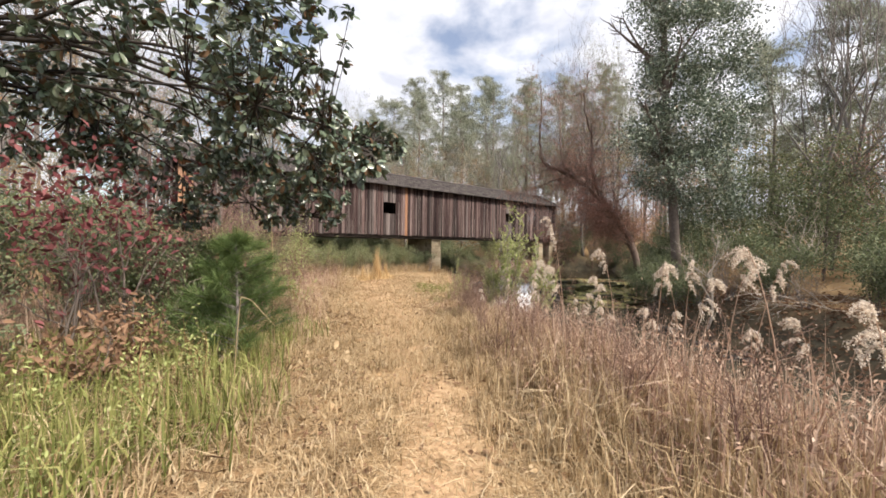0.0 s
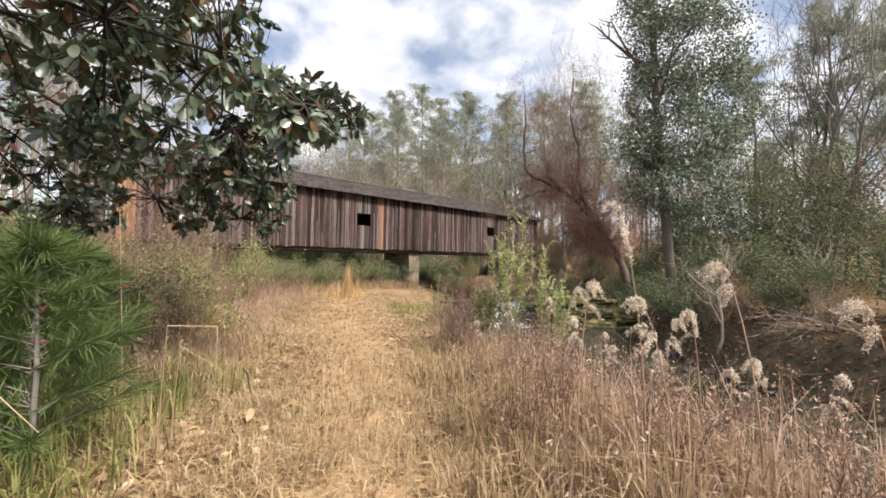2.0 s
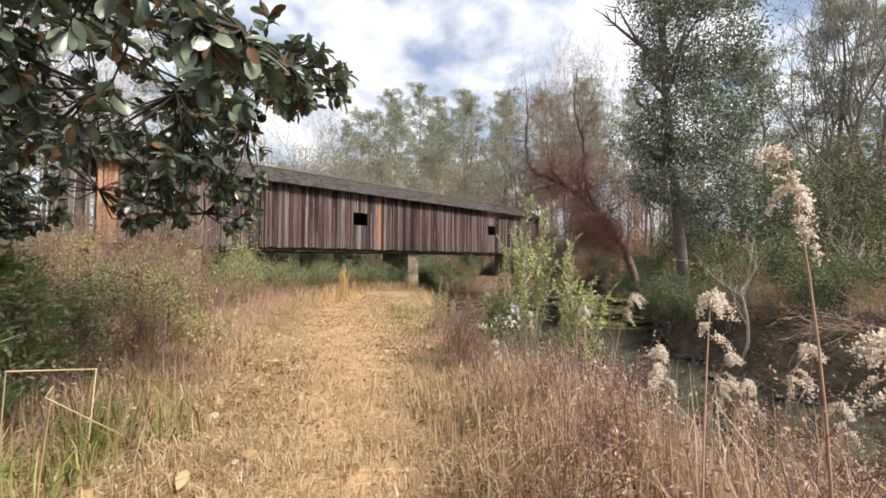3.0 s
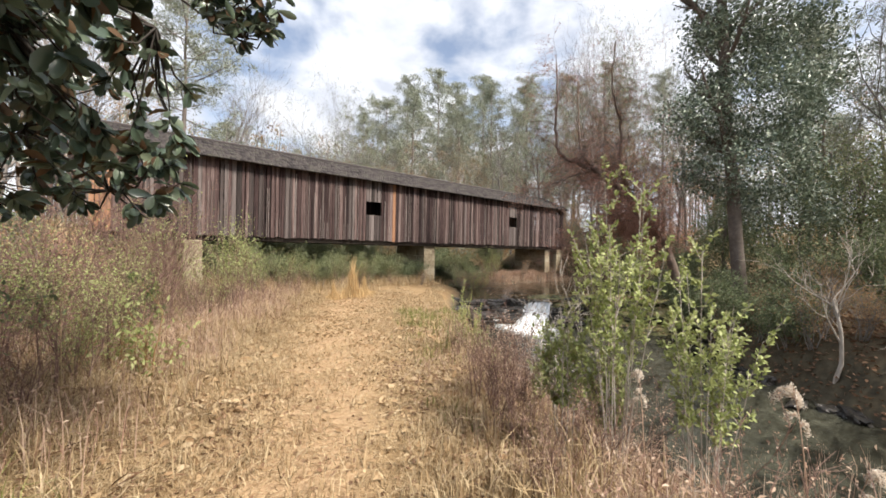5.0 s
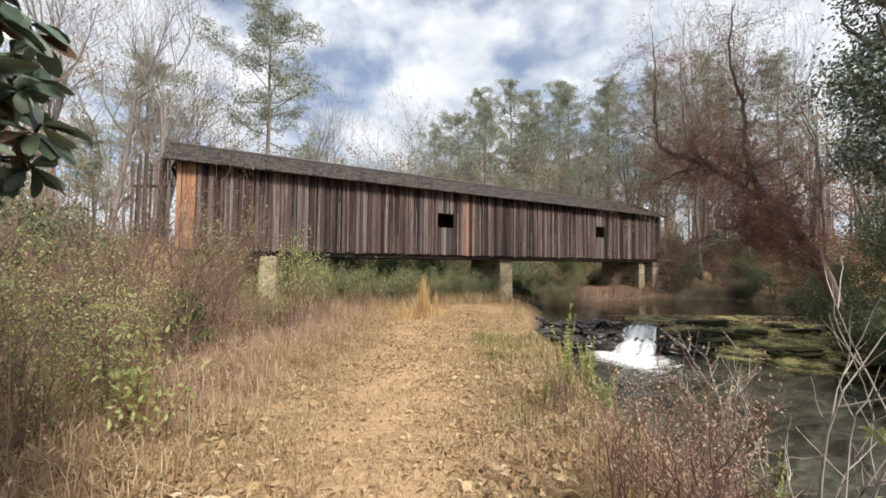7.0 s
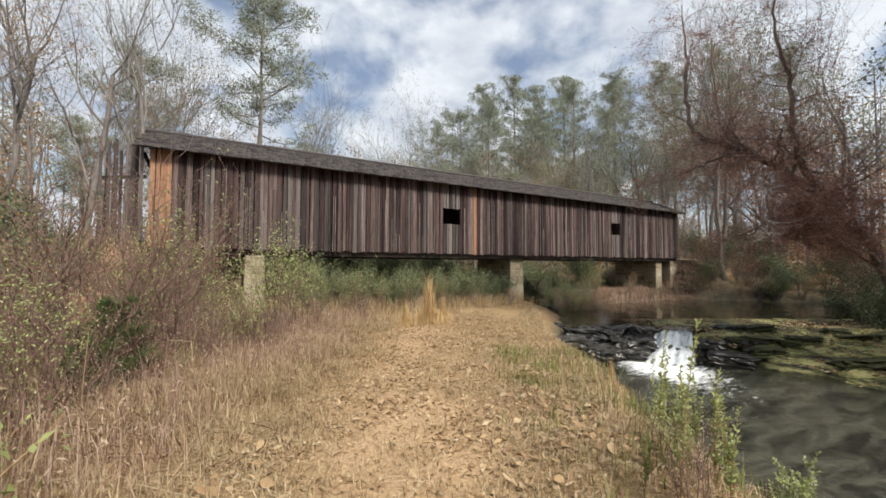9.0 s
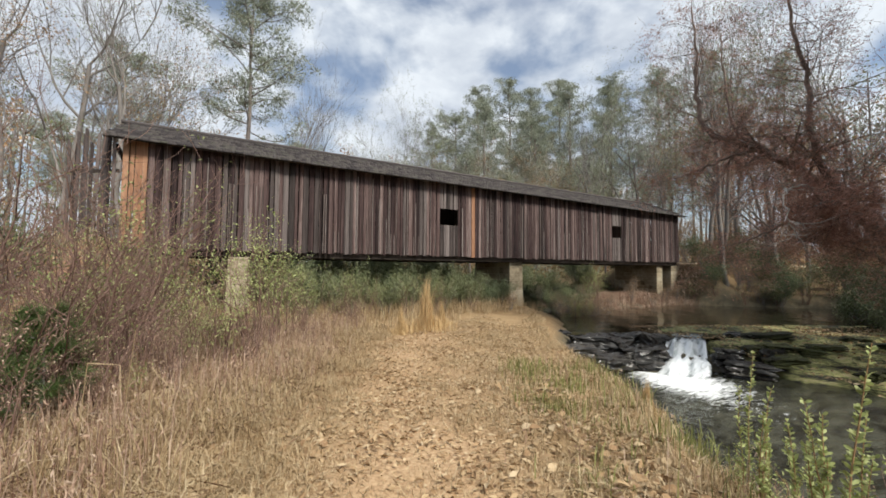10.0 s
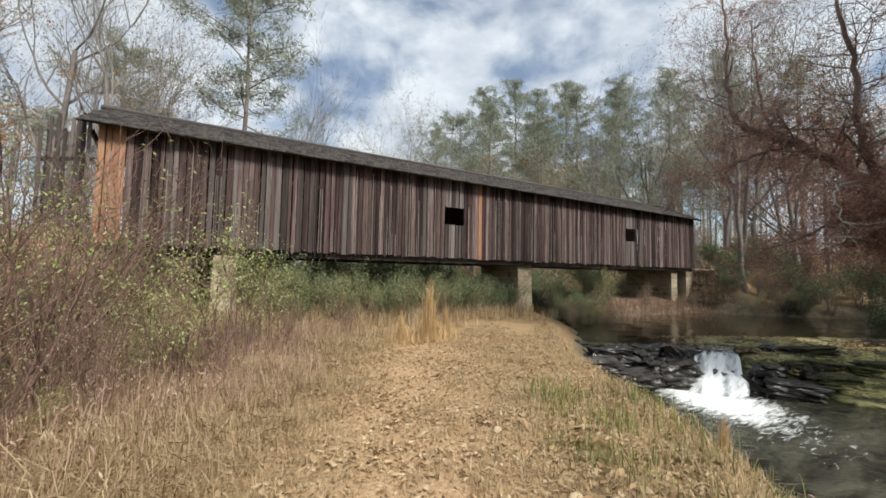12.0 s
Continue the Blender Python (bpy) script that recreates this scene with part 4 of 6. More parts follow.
plant(crown_tree(22, 15, "thin russet-leaved tree in the far woods", M_RUSSET, M_BARK,
      [((-3.5, 1.5, 4.2), (4.2, 4.0, 1.8)), ((1.5, -1.0, 5.5), (4.2, 4.2, 2.2)), ((-2.0, 0, 8.0), (4.2, 3.8, 2.0)), ((0.5, 0.5, 10.8), (3.2, 2.8, 1.8)), ((3.5, -1, 9), (3, 3, 2))], 420, 12, 0.13, 0.6, "russet_tree", (14, 7, 5), 0.8, 0.2),
      [(47.5, 15.0, 0, 0.9), (52, 19, 200, 0.9), (25.8, -1.0, 60, 0.5)])
plant(crown_tree(23, 7, "dense dark evergreen in the far bank thicket", M_EVERGREEN, M_DARKBARK,
      [((0, 0, 2.2), (2.4, 2.4, 2.0)), ((0.5, 0.3, 4.4), (1.9, 1.9, 1.8)), ((-1.2, -0.6, 3.4), (1.5, 1.5, 1.2)), ((0, 0, 6.2), (1.2, 1.2, 1.3))], 280, 28, 0.14, 0.4, "evergreen_tree"),
      [(24.5, 0.5, 0, 0.85), (28.5, 2.8, 70, 0.85), (29, -3, 130, 0.85), (33, 5, 190, 0.95), (22, -5, 250, 0.7), (37, 9.5, 20, 0.9), (26, -9, 300, 0.9), (38, 1, 80, 1.0), (20, -11, 45, 0.9), (33, 0, 0, 0.85), (31, 8.2, 100, 0.7), (45, 10, 160, 1.1)])
plant(crown_tree(24, 11, "olive-green tree on the far bank", M_OLIVE, M_BARK,
      [((0, 0, 5), (2.4, 2.4, 2.4)), ((0.6, -0.4, 8), (2.0, 2.0, 2.2)), ((-1.0, 0.8, 6.5), (1.8, 1.8, 1.6))], 170, 28, 0.12, 0.5, "olive_tree"), [(31, -0.5, 0, 0.85), (37, 4, 90, 0.85), (55, 48, 30, 1.8), (30, 47, 200, 0.8), (47, 6, 100, 1.2), (40, 31, 250, 0.8), (27, -5, 10, 0.8), (34, -6, 140, 1.0), (41, -5, 200, 1.2), (46, 2, 320, 1.2)])
plant(bare_tree(14, 15, "slender grey leafless tree on the far bank", M_BARK, 0.6, (6, 5, 4), 3, 0.085), [(19.5, -1.5, 0, 0.9), (33, -7, 100, 1.2), (42, 10, 220, 1.1), (28, 0.5, 300, 1.1), (31, 3, 45, 1.3), (36, 6, 170, 1.3), (26, -3, 260, 1.1), (24, -5, 20, 1.2), (22, -8.5, 80, 1.2), (29, -1.5, 140, 1.3), (35, -2, 200, 1.4), (27.5, 2.2, 330, 1.2)])


def bough(p, pts, radii, sprays, reach, levels=4, kids=(0, 0, 6, 4)):
    """A limb that bends smoothly through a few points and sends out fine side sprays."""
    pts = np.array(pts, float)
    t = np.linspace(0, len(pts) - 1, 6 * (len(pts) - 1) + 1)
    tang = np.gradient(pts, axis=0)
    k = np.minimum(t.astype(int), len(pts) - 2)
    f = (t - k)[:, None]
    line = (2 * f ** 3 - 3 * f ** 2 + 1) * pts[k] + (f ** 3 - 2 * f ** 2 + f) * tang[k] + (3 * f ** 2 - 2 * f ** 3) * pts[k + 1] + (f ** 3 - f ** 2) * tang[k + 1]
    line[1:-1] += p.r.normal(0, 0.035, (len(line) - 2, 3))
    rad = np.linspace(radii[0], radii[1], len(line))
    tube(p.wood, line, rad, 8)
    for i in range(sprays):
        j = int(len(line) * (1 - 0.78 * p.r.random() ** 1.3)) - 1
        way = unit(p.r.normal(size=3) * np.array([1, 1, 0.6]) + 0.5 * unit(line[min(j + 1, len(line) - 1)] - line[j - 1]))
        p.limb(line[j], way, reach * p.r.uniform(0.5, 1.25), max(0.014, rad[j] * 0.35), 2, levels, kids, 0.008, 0.02, 0.2, 0.85, 0.62)


def build_cypress():
    p = Plant(27)
    r = p.r
    p.fine = 0.0045
    foot = (26.8, 8.6, float(land(26.8, 8.6)) - 0.2)
    bough(p, [foot, (26.4, 9.5, 1.8), (25.7, 10.6, 3.9), (25.2, 11.7, 5.3), (24.7, 12.7, 6.2), (23.7, 13.4, 6.7), (22.9, 13.8, 7.1), (22.7, 14.0, 8.4), (22.95, 14.1, 10.2), (23.1, 14.3, 12.4)], (0.24, 0.03), 36, 1.7)
    bough(p, [(26.0, 10.2, 3.2), (25.0, 10.9, 4.9), (24.35, 11.1, 6.4), (24.2, 11.1, 8.2), (23.6, 11.3, 10.2), (23.7, 11.2, 12.6)], (0.15, 0.025), 34, 1.7)
    bough(p, [(24.9, 12.4, 6.0), (24.75, 13.5, 7.3), (24.9, 13.9, 9.2), (25.3, 14.2, 12.0)], (0.10, 0.02), 24, 1.6)
    bough(p, [(24.6, 12.8, 6.2), (23.6, 13.5, 5.9), (22.5, 14.2, 5.3), (21.6, 14.8, 5.0)], (0.07, 0.012), 16, 1.3)
    bough(p, [(25.9, 10.4, 3.5), (24.6, 11.4, 3.4), (23.4, 12.5, 2.7), (22.3, 13.2, 2.2)], (0.075, 0.012), 22, 1.4)
    bough(p, [(26.2, 9.8, 2.6), (25.0, 10.2, 3.3), (23.8, 10.4, 3.8), (22.6, 10.6, 3.6)], (0.07, 0.012), 24, 1.5)
    bough(p, [(26.6, 9.1, 1.0), (25.9, 9.6, 1.9), (25.0, 10.0, 2.4), (24.0, 10.3, 2.3)], (0.06, 0.012), 26, 1.4)
    bough(p, [(26.5, 9.3, 1.3), (26.2, 10.4, 2.2), (26.0, 11.4, 2.6), (25.4, 12.4, 2.7)], (0.06, 0.012), 22, 1.4)
    bough(p, [(25.5, 11.0, 4.4), (26.0, 12.2, 5.6), (26.8, 13.4, 6.6), (27.4, 14.6, 7.2)], (0.08, 0.015), 22, 1.7)
    tips = np.array(p.tips)
    wet = 0.14 + 0.4 * np.exp(-(((tips - np.array([24.8, 11.0, 4.6])) / np.array([3.2, 2.8, 2.5])) ** 2).sum(1)) + 0.10 * smooth(9.0, 5.0, tips[:, 2])
    n = r.poisson(8.0 * wet)
    t = np.repeat(tips, n, 0) + r.normal(0, 0.09, (n.sum(), 3))
    leaf = Pile()
    leaves(leaf, t, r.normal(size=t.shape) * np.array([1, 1, 0.45]), r.uniform(0.07, 0.15, len(t)), 0.022, 0.06, r=r)
    ob = p.thing("cypress_tree", "crooked leaning cypress with russet needles over the creek", "tree", M_CYPRESS, leaf, M_RUSSET)
    dead = Plant(28)
    dead.fine = 0.005
    bough(dead, [(23.8, 10.5, 4.0), (22.5, 10.9, 4.2), (21.4, 11.0, 3.8), (21.1, 10.8, 3.0), (21.6, 10.6, 2.1)], (0.035, 0.008), 11, 0.9, 3, (0, 0, 4))
    part("dead_branch", dead.wood, M_PALEBARK, ob, "pale dead drooping branch")
    part("dead_branchwork", dead.twigs, M_PALEBARK, ob)["kind"] = "stuff"


build_cypress()
plant(bare_tree(15, 4.2, "thin pale leafless sapling on the far bank", M_PALEBARK, 0.7, (6, 4, 3), 3, 0.05), [(17.6, 2.8, 0, 1.0), (19.2, 0.6, 100, 0.9)])


def build_woods():
    r = np.random.default_rng(44)
    wood, green, brown = Pile(), Pile(), Pile()
    for i in range(420):
        a = r.uniform(0, 2 * np.pi) if i > 230 else r.uniform(radians(-5), radians(150))
        d = r.uniform(62, 125)
        x, y = 12 + d * math.cos(a), 12 + d * math.sin(a)
        h = r.uniform(16, 27) if d < 90 else r.uniform(22, 34)
        z = float(land(x, y))
        tube(wood, [(x, y, z - 0.5), (x + r.normal(0, 0.5), y, z + h * 0.95)], [0.22, 0.06], 4)
        for k in range(7):
            b = r.uniform(0, 2 * np.pi)
            zz = z + h * r.uniform(0.4, 0.85)
            tube(wood, [(x, y, zz), (x + 2.5 * math.cos(b), y + 2.5 * math.sin(b), zz + 2.4)], [0.07, 0.02], 3)
        evergreen = r.random() < 0.5
        balls = [((x, y, z + h * 0.75), (2.6, 2.6, h * 0.22))] + [((x + r.normal(0, 1.5), y + r.normal(0, 1.5), z + h * r.uniform(0.35, 0.7)), (2.0, 2.0, 2.0)) for _ in range(2)] + [((x, y, z + 1.8), (3.0, 3.0, 1.8))]
        cloud_leaves(green if evergreen else brown, r, balls, 56 if evergreen else 44, 7, 0.55, 0.7)
    for i in range(420):
        a = r.uniform(radians(-20), radians(165)) if i < 330 else r.uniform(0, 2 * np.pi)
        d = r.uniform(44, 72)
        x, y = 10 + d * math.cos(a), 10 + d * math.sin(a)
        z = float(land(x, y))
        h = r.uniform(1.6, 4.2)
        cloud_leaves(green if r.random() < 0.3 else brown, r, [((x, y, z + h * 0.5), (r.uniform(2, 4), r.uniform(2, 4), h * 0.6))], 24, 6, 0.42, 0.5)
    ob = tagged(new("distant_woods"), "distant mixed woods of pines and bare hardwoods", "woods", kind="stuff")
    for name, pile, mat in (("trunks", wood, M_BARK), ("green_crowns", green, M_HAZENEEDLE), ("brown_crowns", brown, M_TANLEAF)):
        part(name, pile, mat, ob)["kind"] = "stuff"


build_woods()

# ---- undergrowth behind and beside the bridge ----
plant(shrub(31, 2.6, "tangled green brush under the trees", M_EVERGREEN, M_BARK, 11, 0.11, 4, 0.7, "brush", 0.16, 2, (6, 4)),
      [(9, 29, 0, 1.0), (11.5, 30, 60, 1.1), (14, 29.5, 120, 1.0), (16.5, 30.5, 180, 1.1), (19, 29.5, 240, 1.0), (24, 31, 10, 1.1), (12.5, 27, 20, 0.7), (15, 26.5, 50, 0.75), (18, 27.5, 80, 0.8), (8.6, 26, 130, 0.8),
       (40.5, 21, 30, 0.9), (43, 19.5, 80, 1.0), (42, 17.5, 150, 1.0), (22.5, 4, 90, 0.9), (20.5, 1.5, 140, 0.9), (26, 8, 200, 0.9), (29, 10, 300, 0.8), (33, 11.5, 20, 1.0), (37, 12.5, 60, 1.0), (20, -2, 110, 1.0), (46, 21, 200, 1.2), (6, 30.5, 15, 1.1), (3, 33.5, 85, 1.2), (9.5, 32.5, 145, 1.3), (13, 33, 205, 1.3), (17, 33.5, 265, 1.3), (21, 32.5, 325, 1.2), (26, 34, 35, 1.3), (30, 35, 95, 1.3), (34, 36, 155, 1.3), (38.5, 33, 215, 1.2), (42, 31, 275, 1.2), (11, 24.5, 5, 0.6), (13.4, 24.2, 65, 0.65), (16, 24.6, 125, 0.6), (18.4, 24.4, 185, 0.6), (9.2, 24.0, 245, 0.6), (18.3, 1.0, 10, 0.7), (18.9, 3.8, 70, 0.7), (20.4, 5.2, 130, 0.7), (22.6, 6.6, 190, 0.7), (17.2, -1.4, 250, 0.7), (16.6, -3.6, 310, 0.8), (25.2, 7.4, 20, 0.8), (40.2, 17.4, 25, 0.8), (38.2, 20.4, 115, 0.7), (44, 14, 170, 1.0), (41, 13, 66, 0.9), (19.6, 23.4, 30, 0.45), (18.9, 22.6, 120, 0.5), (39.4, 21.8, 200, 0.8), (45, 19.8, 290, 1.0), (47, 16.5, 50, 1.1), (28.5, 26.5, 10, 0.55), (31.2, 27.2, 70, 0.6), (33.8, 26.4, 130, 0.55), (26.6, 27.6, 200, 0.6), (19.9, 23.0, 30, 0.5), (-3, 17, 10, 1.2), (-1, 19.6, 70, 1.2), (0.4, 17.8, 130, 1.1), (-4.5, 21, 190, 1.4), (1.7, 20.2, 250, 0.9), (-6.5, 16.5, 310, 1.4), (-2.2, 13.6, 40, 1.1), (0.9, 15.2, 100, 0.9)])
plant(shrub(33, 2.6, "grey-green brush growing beside the bridge", M_GREYGREEN, M_BARK, 10, 0.10, 4, 0.7, "olive_brush", 0.16, 2, (6, 4)),
      [(10.2, 29.2, 0, 1.0), (12.8, 28.8, 60, 1.05), (15.4, 28.6, 120, 1.0), (17.8, 29.0, 180, 1.0), (8.0, 28.4, 240, 0.95), (20.2, 30.2, 10, 1.05), (22.6, 31.4, 20, 1.1), (25.4, 32.6, 50, 1.1), (28.2, 33.6, 80, 1.1), (31.6, 34.4, 130, 1.1), (35, 33.8, 200, 1.1), (11.6, 26.2, 250, 0.6), (14.2, 25.8, 300, 0.6), (17, 26, 340, 0.6), (36.4, 31, 25, 0.9), (9.6, 21.9, 70, 0.62), (11.2, 22.2, 130, 0.7), (12.7, 21.8, 190, 0.62), (14.2, 22.3, 250, 0.72), (15.7, 22.0, 310, 0.62), (17.2, 22.4, 15, 0.68), (8.9, 22.4, 95, 0.75), (18.0, 22.7, 155, 0.45), (24.0, 22.8, 275, 0.6), (25.4, 22.6, 335, 0.7)])
plant(shrub(32, 2.2, "dry brown twiggy brush", M_TANLEAF, M_BARK, 12, 0.06, 1, 0.7, "dry_brush", 0.1, 2, (6, 4)),
      [(23.6, 22.0, 0, 0.6), (24.6, 21.4, 60, 0.6), (25.4, 21.0, 100, 0.6), (4.6, 17.5, 0, 1.0), (3.2, 16.2, 40, 1.0), (1.8, 17.8, 90, 1.1), (2.2, 14.6, 150, 1.0), (0.5, 16, 200, 1.1), (41, 22, 300, 0.9), (39.5, 19.6, 130, 0.9), (18.5, 3.2, 220, 0.8), (-1, 13, 10, 1.1), (5.6, 19.2, 75, 0.9), (17.6, 0.2, 20, 0.6), (18.4, 2.4, 80, 0.6), (19.6, 4.6, 140, 0.6), (21.6, 6.0, 200, 0.6), (24.0, 7.0, 260, 0.6), (16.4, -2.4, 320, 0.6), (27.5, 8.6, 15, 0.7), (15.8, -4.4, 50, 0.7), (31, 10.6, 110, 0.8), (36, 12.6, 170, 0.9), (39.6, 18.2, 230, 0.8), (21, 3, 290, 0.8), (19.8, 1.2, 5, 0.7), (23.4, 20.8, 15, 0.6), (24.4, 20.4, 75, 0.6), (25.3, 20.2, 135, 0.5), (18.6, 20.6, 195, 0.4), (38.6, 21.2, 20, 0.8), (40.6, 19.4, 140, 0.9), (42.4, 16.6, 260, 0.9), (44, 18.4, 35, 1.0), (45.5, 15.4, 95, 1.0), (41.5, 20.4, 155, 1.0), (43.4, 21.2, 215, 1.1), (-6, 24, 0, 2.0), (-10, 21, 60, 2.2), (-2.5, 29.5, 120, 1.9), (-14, 24, 180, 2.3), (-8, 28, 240, 2.2), (-0.5, 35, 300, 2.2), (-12, 31, 30, 2.4), (4, 38, 90, 2.2), (-18, 27, 150, 2.5), (-7, 18, 210, 1.9), (-4.5, 33, 270, 2.2), (9, 39, 15, 2.2), (27.4, 23.4, 10, 0.5), (29.6, 24.2, 70, 0.6), (31.6, 22.9, 130, 0.5), (33.4, 24.0, 190, 0.6), (35.0, 22.4, 250, 0.55), (36.6, 22.2, 310, 0.6), (30.4, 26.0, 40, 0.7), (34.6, 26.2, 100, 0.7), (26.2, 24.6, 160, 0.5), (28.4, 22.3, 220, 0.4), (33.0, 22.0, 280, 0.45), (44.5, 25, 0, 2.0), (47.5, 23.4, 60, 2.1), (51, 21.5, 120, 2.2), (53, 26, 180, 2.3), (48, 28, 240, 2.2), (55, 18, 300, 2.3), (47, 18.8, 30, 1.7), (57, 23, 90, 2.4), (51, 31, 150, 2.3), (43, 27.5, 210, 2.0), (50, 16, 270, 1.9)])

# ---- rocks and waterfall ----
def rock_mesh(seed, size, mat, layers=6):
    """A jagged block of layered stone: each bed is set in or out and broken at its edge."""
    bm = bmesh.new()
    bmesh.ops.create_cube(bm, size=1.0)
    bmesh.ops.subdivide_edges(bm, edges=bm.edges, cuts=7, use_grid_fill=True)
    off = Vector((seed * 3.7, seed * 1.3, 0))
    for v in bm.verts:
        c = v.co.copy()
        bed = math.floor((c.z + 0.501) * layers)
        n = noise.noise_vector(Vector((c.x * 2.2, c.y * 2.2, bed * 1.7)) + off)
        m = noise.noise_vector(c * 6.0 + off)
        inset = 0.84 + 0.16 * math.sin(bed * 2.7 + seed)
        v.co = Vector((c.x * inset + n.x * 0.24 + m.x * 0.12, c.y * inset + n.y * 0.24 + m.y * 0.12, c.z + n.z * 0.14 + m.z * 0.10))
        v.co = Vector((v.co.x * size[0], v.co.y * size[1], v.co.z * size[2]))
    me = bpy.data.meshes.new("rock")
    bm.to_mesh(me)
    bm.free()
    me.materials.append(mat)
    return me


def shelf_z(x, y):
    """Beds of stone stepping down from the lip of the fall; the crest runs on under the shallow pool."""
    x, y = np.asarray(x, float), np.asarray(y, float)
    wave = 0.35 * np.sin(x * 1.1 + y * 0.6) + 0.22 * np.sin(x * 2.9 - y * 2.3 + 1.0) + 0.12 * np.sin(x * 6.1 + y * 5.2)
    s = upstream(x, y) + wave
    k = np.clip(-s / 4.6, 0, 1.25) * 11
    step = np.floor(k) + smooth(0.72, 1.0, k - np.floor(k))
    tilt = 0.05 * np.sin(x * 0.7 + y * 1.9) + 0.022 * np.sin(x * 7.3 + 2 * np.sin(y * 3.1)) * np.cos(y * 6.7) + 0.012 * np.sin(x * 17 + y * 11)
    return -1.0 - 0.08 * step + tilt - 0.10 * smooth(1.2, 4.5, s)


def build_shelf():
    xs, ys = np.arange(21.0, 36.5, 0.085), np.arange(4.5, 17.5, 0.085)
    X, Y = np.meshgrid(xs, ys)
    Z = shelf_z(X, Y)
    edge = smooth(21.3, 22.2, X + 0.25 * np.sin(Y * 3.0) - 0.35 * np.clip(upstream(X, Y), 0, 4)) * smooth(-5.6, -4.7, upstream(X, Y)) * (1 - smooth(4.0, 5.4, upstream(X, Y)))
    fall = np.exp(-((X - 22.1) / 0.75) ** 2 - ((Y - 14.2) / 0.8) ** 2)
    Z = Z - 1.2 * (1 - edge) - 0.35 * fall
    nx, ny = len(xs), len(ys)
    i, j = np.meshgrid(np.arange(ny - 1), np.arange(nx - 1), indexing="ij")
    p = (i * nx + j).ravel()
    p = p[edge.ravel()[p] > 0.02]
    f = np.concatenate([np.stack([p, p + 1, p + nx + 1], 1), np.stack([p, p + nx + 1, p + nx], 1)])
    me = mesh_np("rock_shelf", np.stack([X, Y, Z], -1).reshape(-1, 3), f)
    me.materials.append(M_SHELF)
    tagged(new("rock_shelf", me), "wide mossy stepped rock shelf across the creek", "rock", kind="structure")


build_shelf()


def build_rocks():
    r = random.Random(12)
    dark = [rock_mesh(i, (0.75 + 0.1 * i, 0.65, 0.5), M_ROCK) for i in range(7)]
    moss = [rock_mesh(20 + i, (1.9 + 0.25 * i, 0.9, 0.5), M_MOSSROCK) for i in range(5)]

    def put(me, x, y, z, turn, size, label, group):
        along = np.clip(np.dot((x - FOOT[0], y - FOOT[1]), LIP - FOOT) / np.dot(LIP - FOOT, LIP - FOOT), -0.1, 1.3)
        if np.hypot(*(np.array((x, y)) - FOOT - along * (LIP - FOOT))) < 0.7 + 0.3 * size:
            return
        ob = new("rock", me)
        ob.matrix_basis = pose(x, y, z, r.uniform(-6, 6), r.uniform(-6, 6), turn) @ Matrix.Diagonal((size, size, size * r.uniform(0.9, 1.5), 1))
        tagged(ob, label, "rock", group=group)

    a, b = Vector((16.9, 17.6)), Vector((22.2, 14.15))
    for i in range(85):
        t, back = r.random(), r.uniform(0, 3.3)
        q = a.lerp(b, t) + Vector((-0.574, -0.82)) * back * (0.35 + 0.75 * t) + Vector((r.uniform(-0.2, 0.2), r.uniform(-0.2, 0.2)))
        z = -1.2 - 0.6 * min(1, back / 3.0) + r.uniform(-0.1, 0.12)
        if t > 0.72 and back > 0.5 and q.x > 18.4 + back * 0.1:
            continue
        put(r.choice(dark), q.x, q.y, z, r.uniform(-60, 10), r.uniform(0.45, 0.95), "black wet layered rock on the waterfall ledge", "wet ledge rocks")
    for x, y, z, s in ((21.1, 12.5, -1.45, 1.1), (22.0, 12.9, -1.25, 1.2), (23.4, 12.9, -1.15, 1.2), (20.9, 11.9, -1.68, 1.0), (22.4, 11.9, -1.5, 1.1), (20.3, 14.6, -1.2, 1.0), (19.3, 14.1, -1.45, 1.0), (18.6, 14.3, -1.5, 1.1), (17.4, 14.3, -1.6, 1.0), (16.8, 15.2, -1.4, 1.0), (17.9, 15.5, -1.25, 1.1)):
        put(r.choice(dark), x, y, z, r.uniform(-50, -10), s, "black wet layered rock beside the waterfall", "wet ledge rocks")
    for i in range(46):
        x, y = r.uniform(21.4, 31), r.uniform(6.0, 12.8)
        s = float(upstream(x, y))
        if x > float(far_x(y)) + 0.6 or s > 0.4 or s < -4.4:
            continue
        put(r.choice(moss), x, y, float(shelf_z(x, y)) + 0.02, r.uniform(-48, -22), r.uniform(0.25, 0.6), "mossy flat layered rock slab on the creek shelf", "mossy shelf rocks")
    for i in range(16):
        y = r.uniform(1, 12)
        x = float(water_x(y)) + r.uniform(-0.5, 0.3)
        put(r.choice(dark), x, y, LOWER + r.uniform(-0.05, 0.12), r.uniform(0, 180), r.uniform(0.25, 0.55), "dark wet stone at the water's edge", "bank stones")
    for i in range(14):
        y = r.uniform(1, 8)
        x = float(far_x(y)) + r.uniform(-0.9, 0.2)
        put(r.choice(dark), x, y, LOWER + r.uniform(-0.1, 0.1), r.uniform(0, 180), r.uniform(0.3, 0.8), "dark stone under the far bank", "bank stones")


build_rocks()


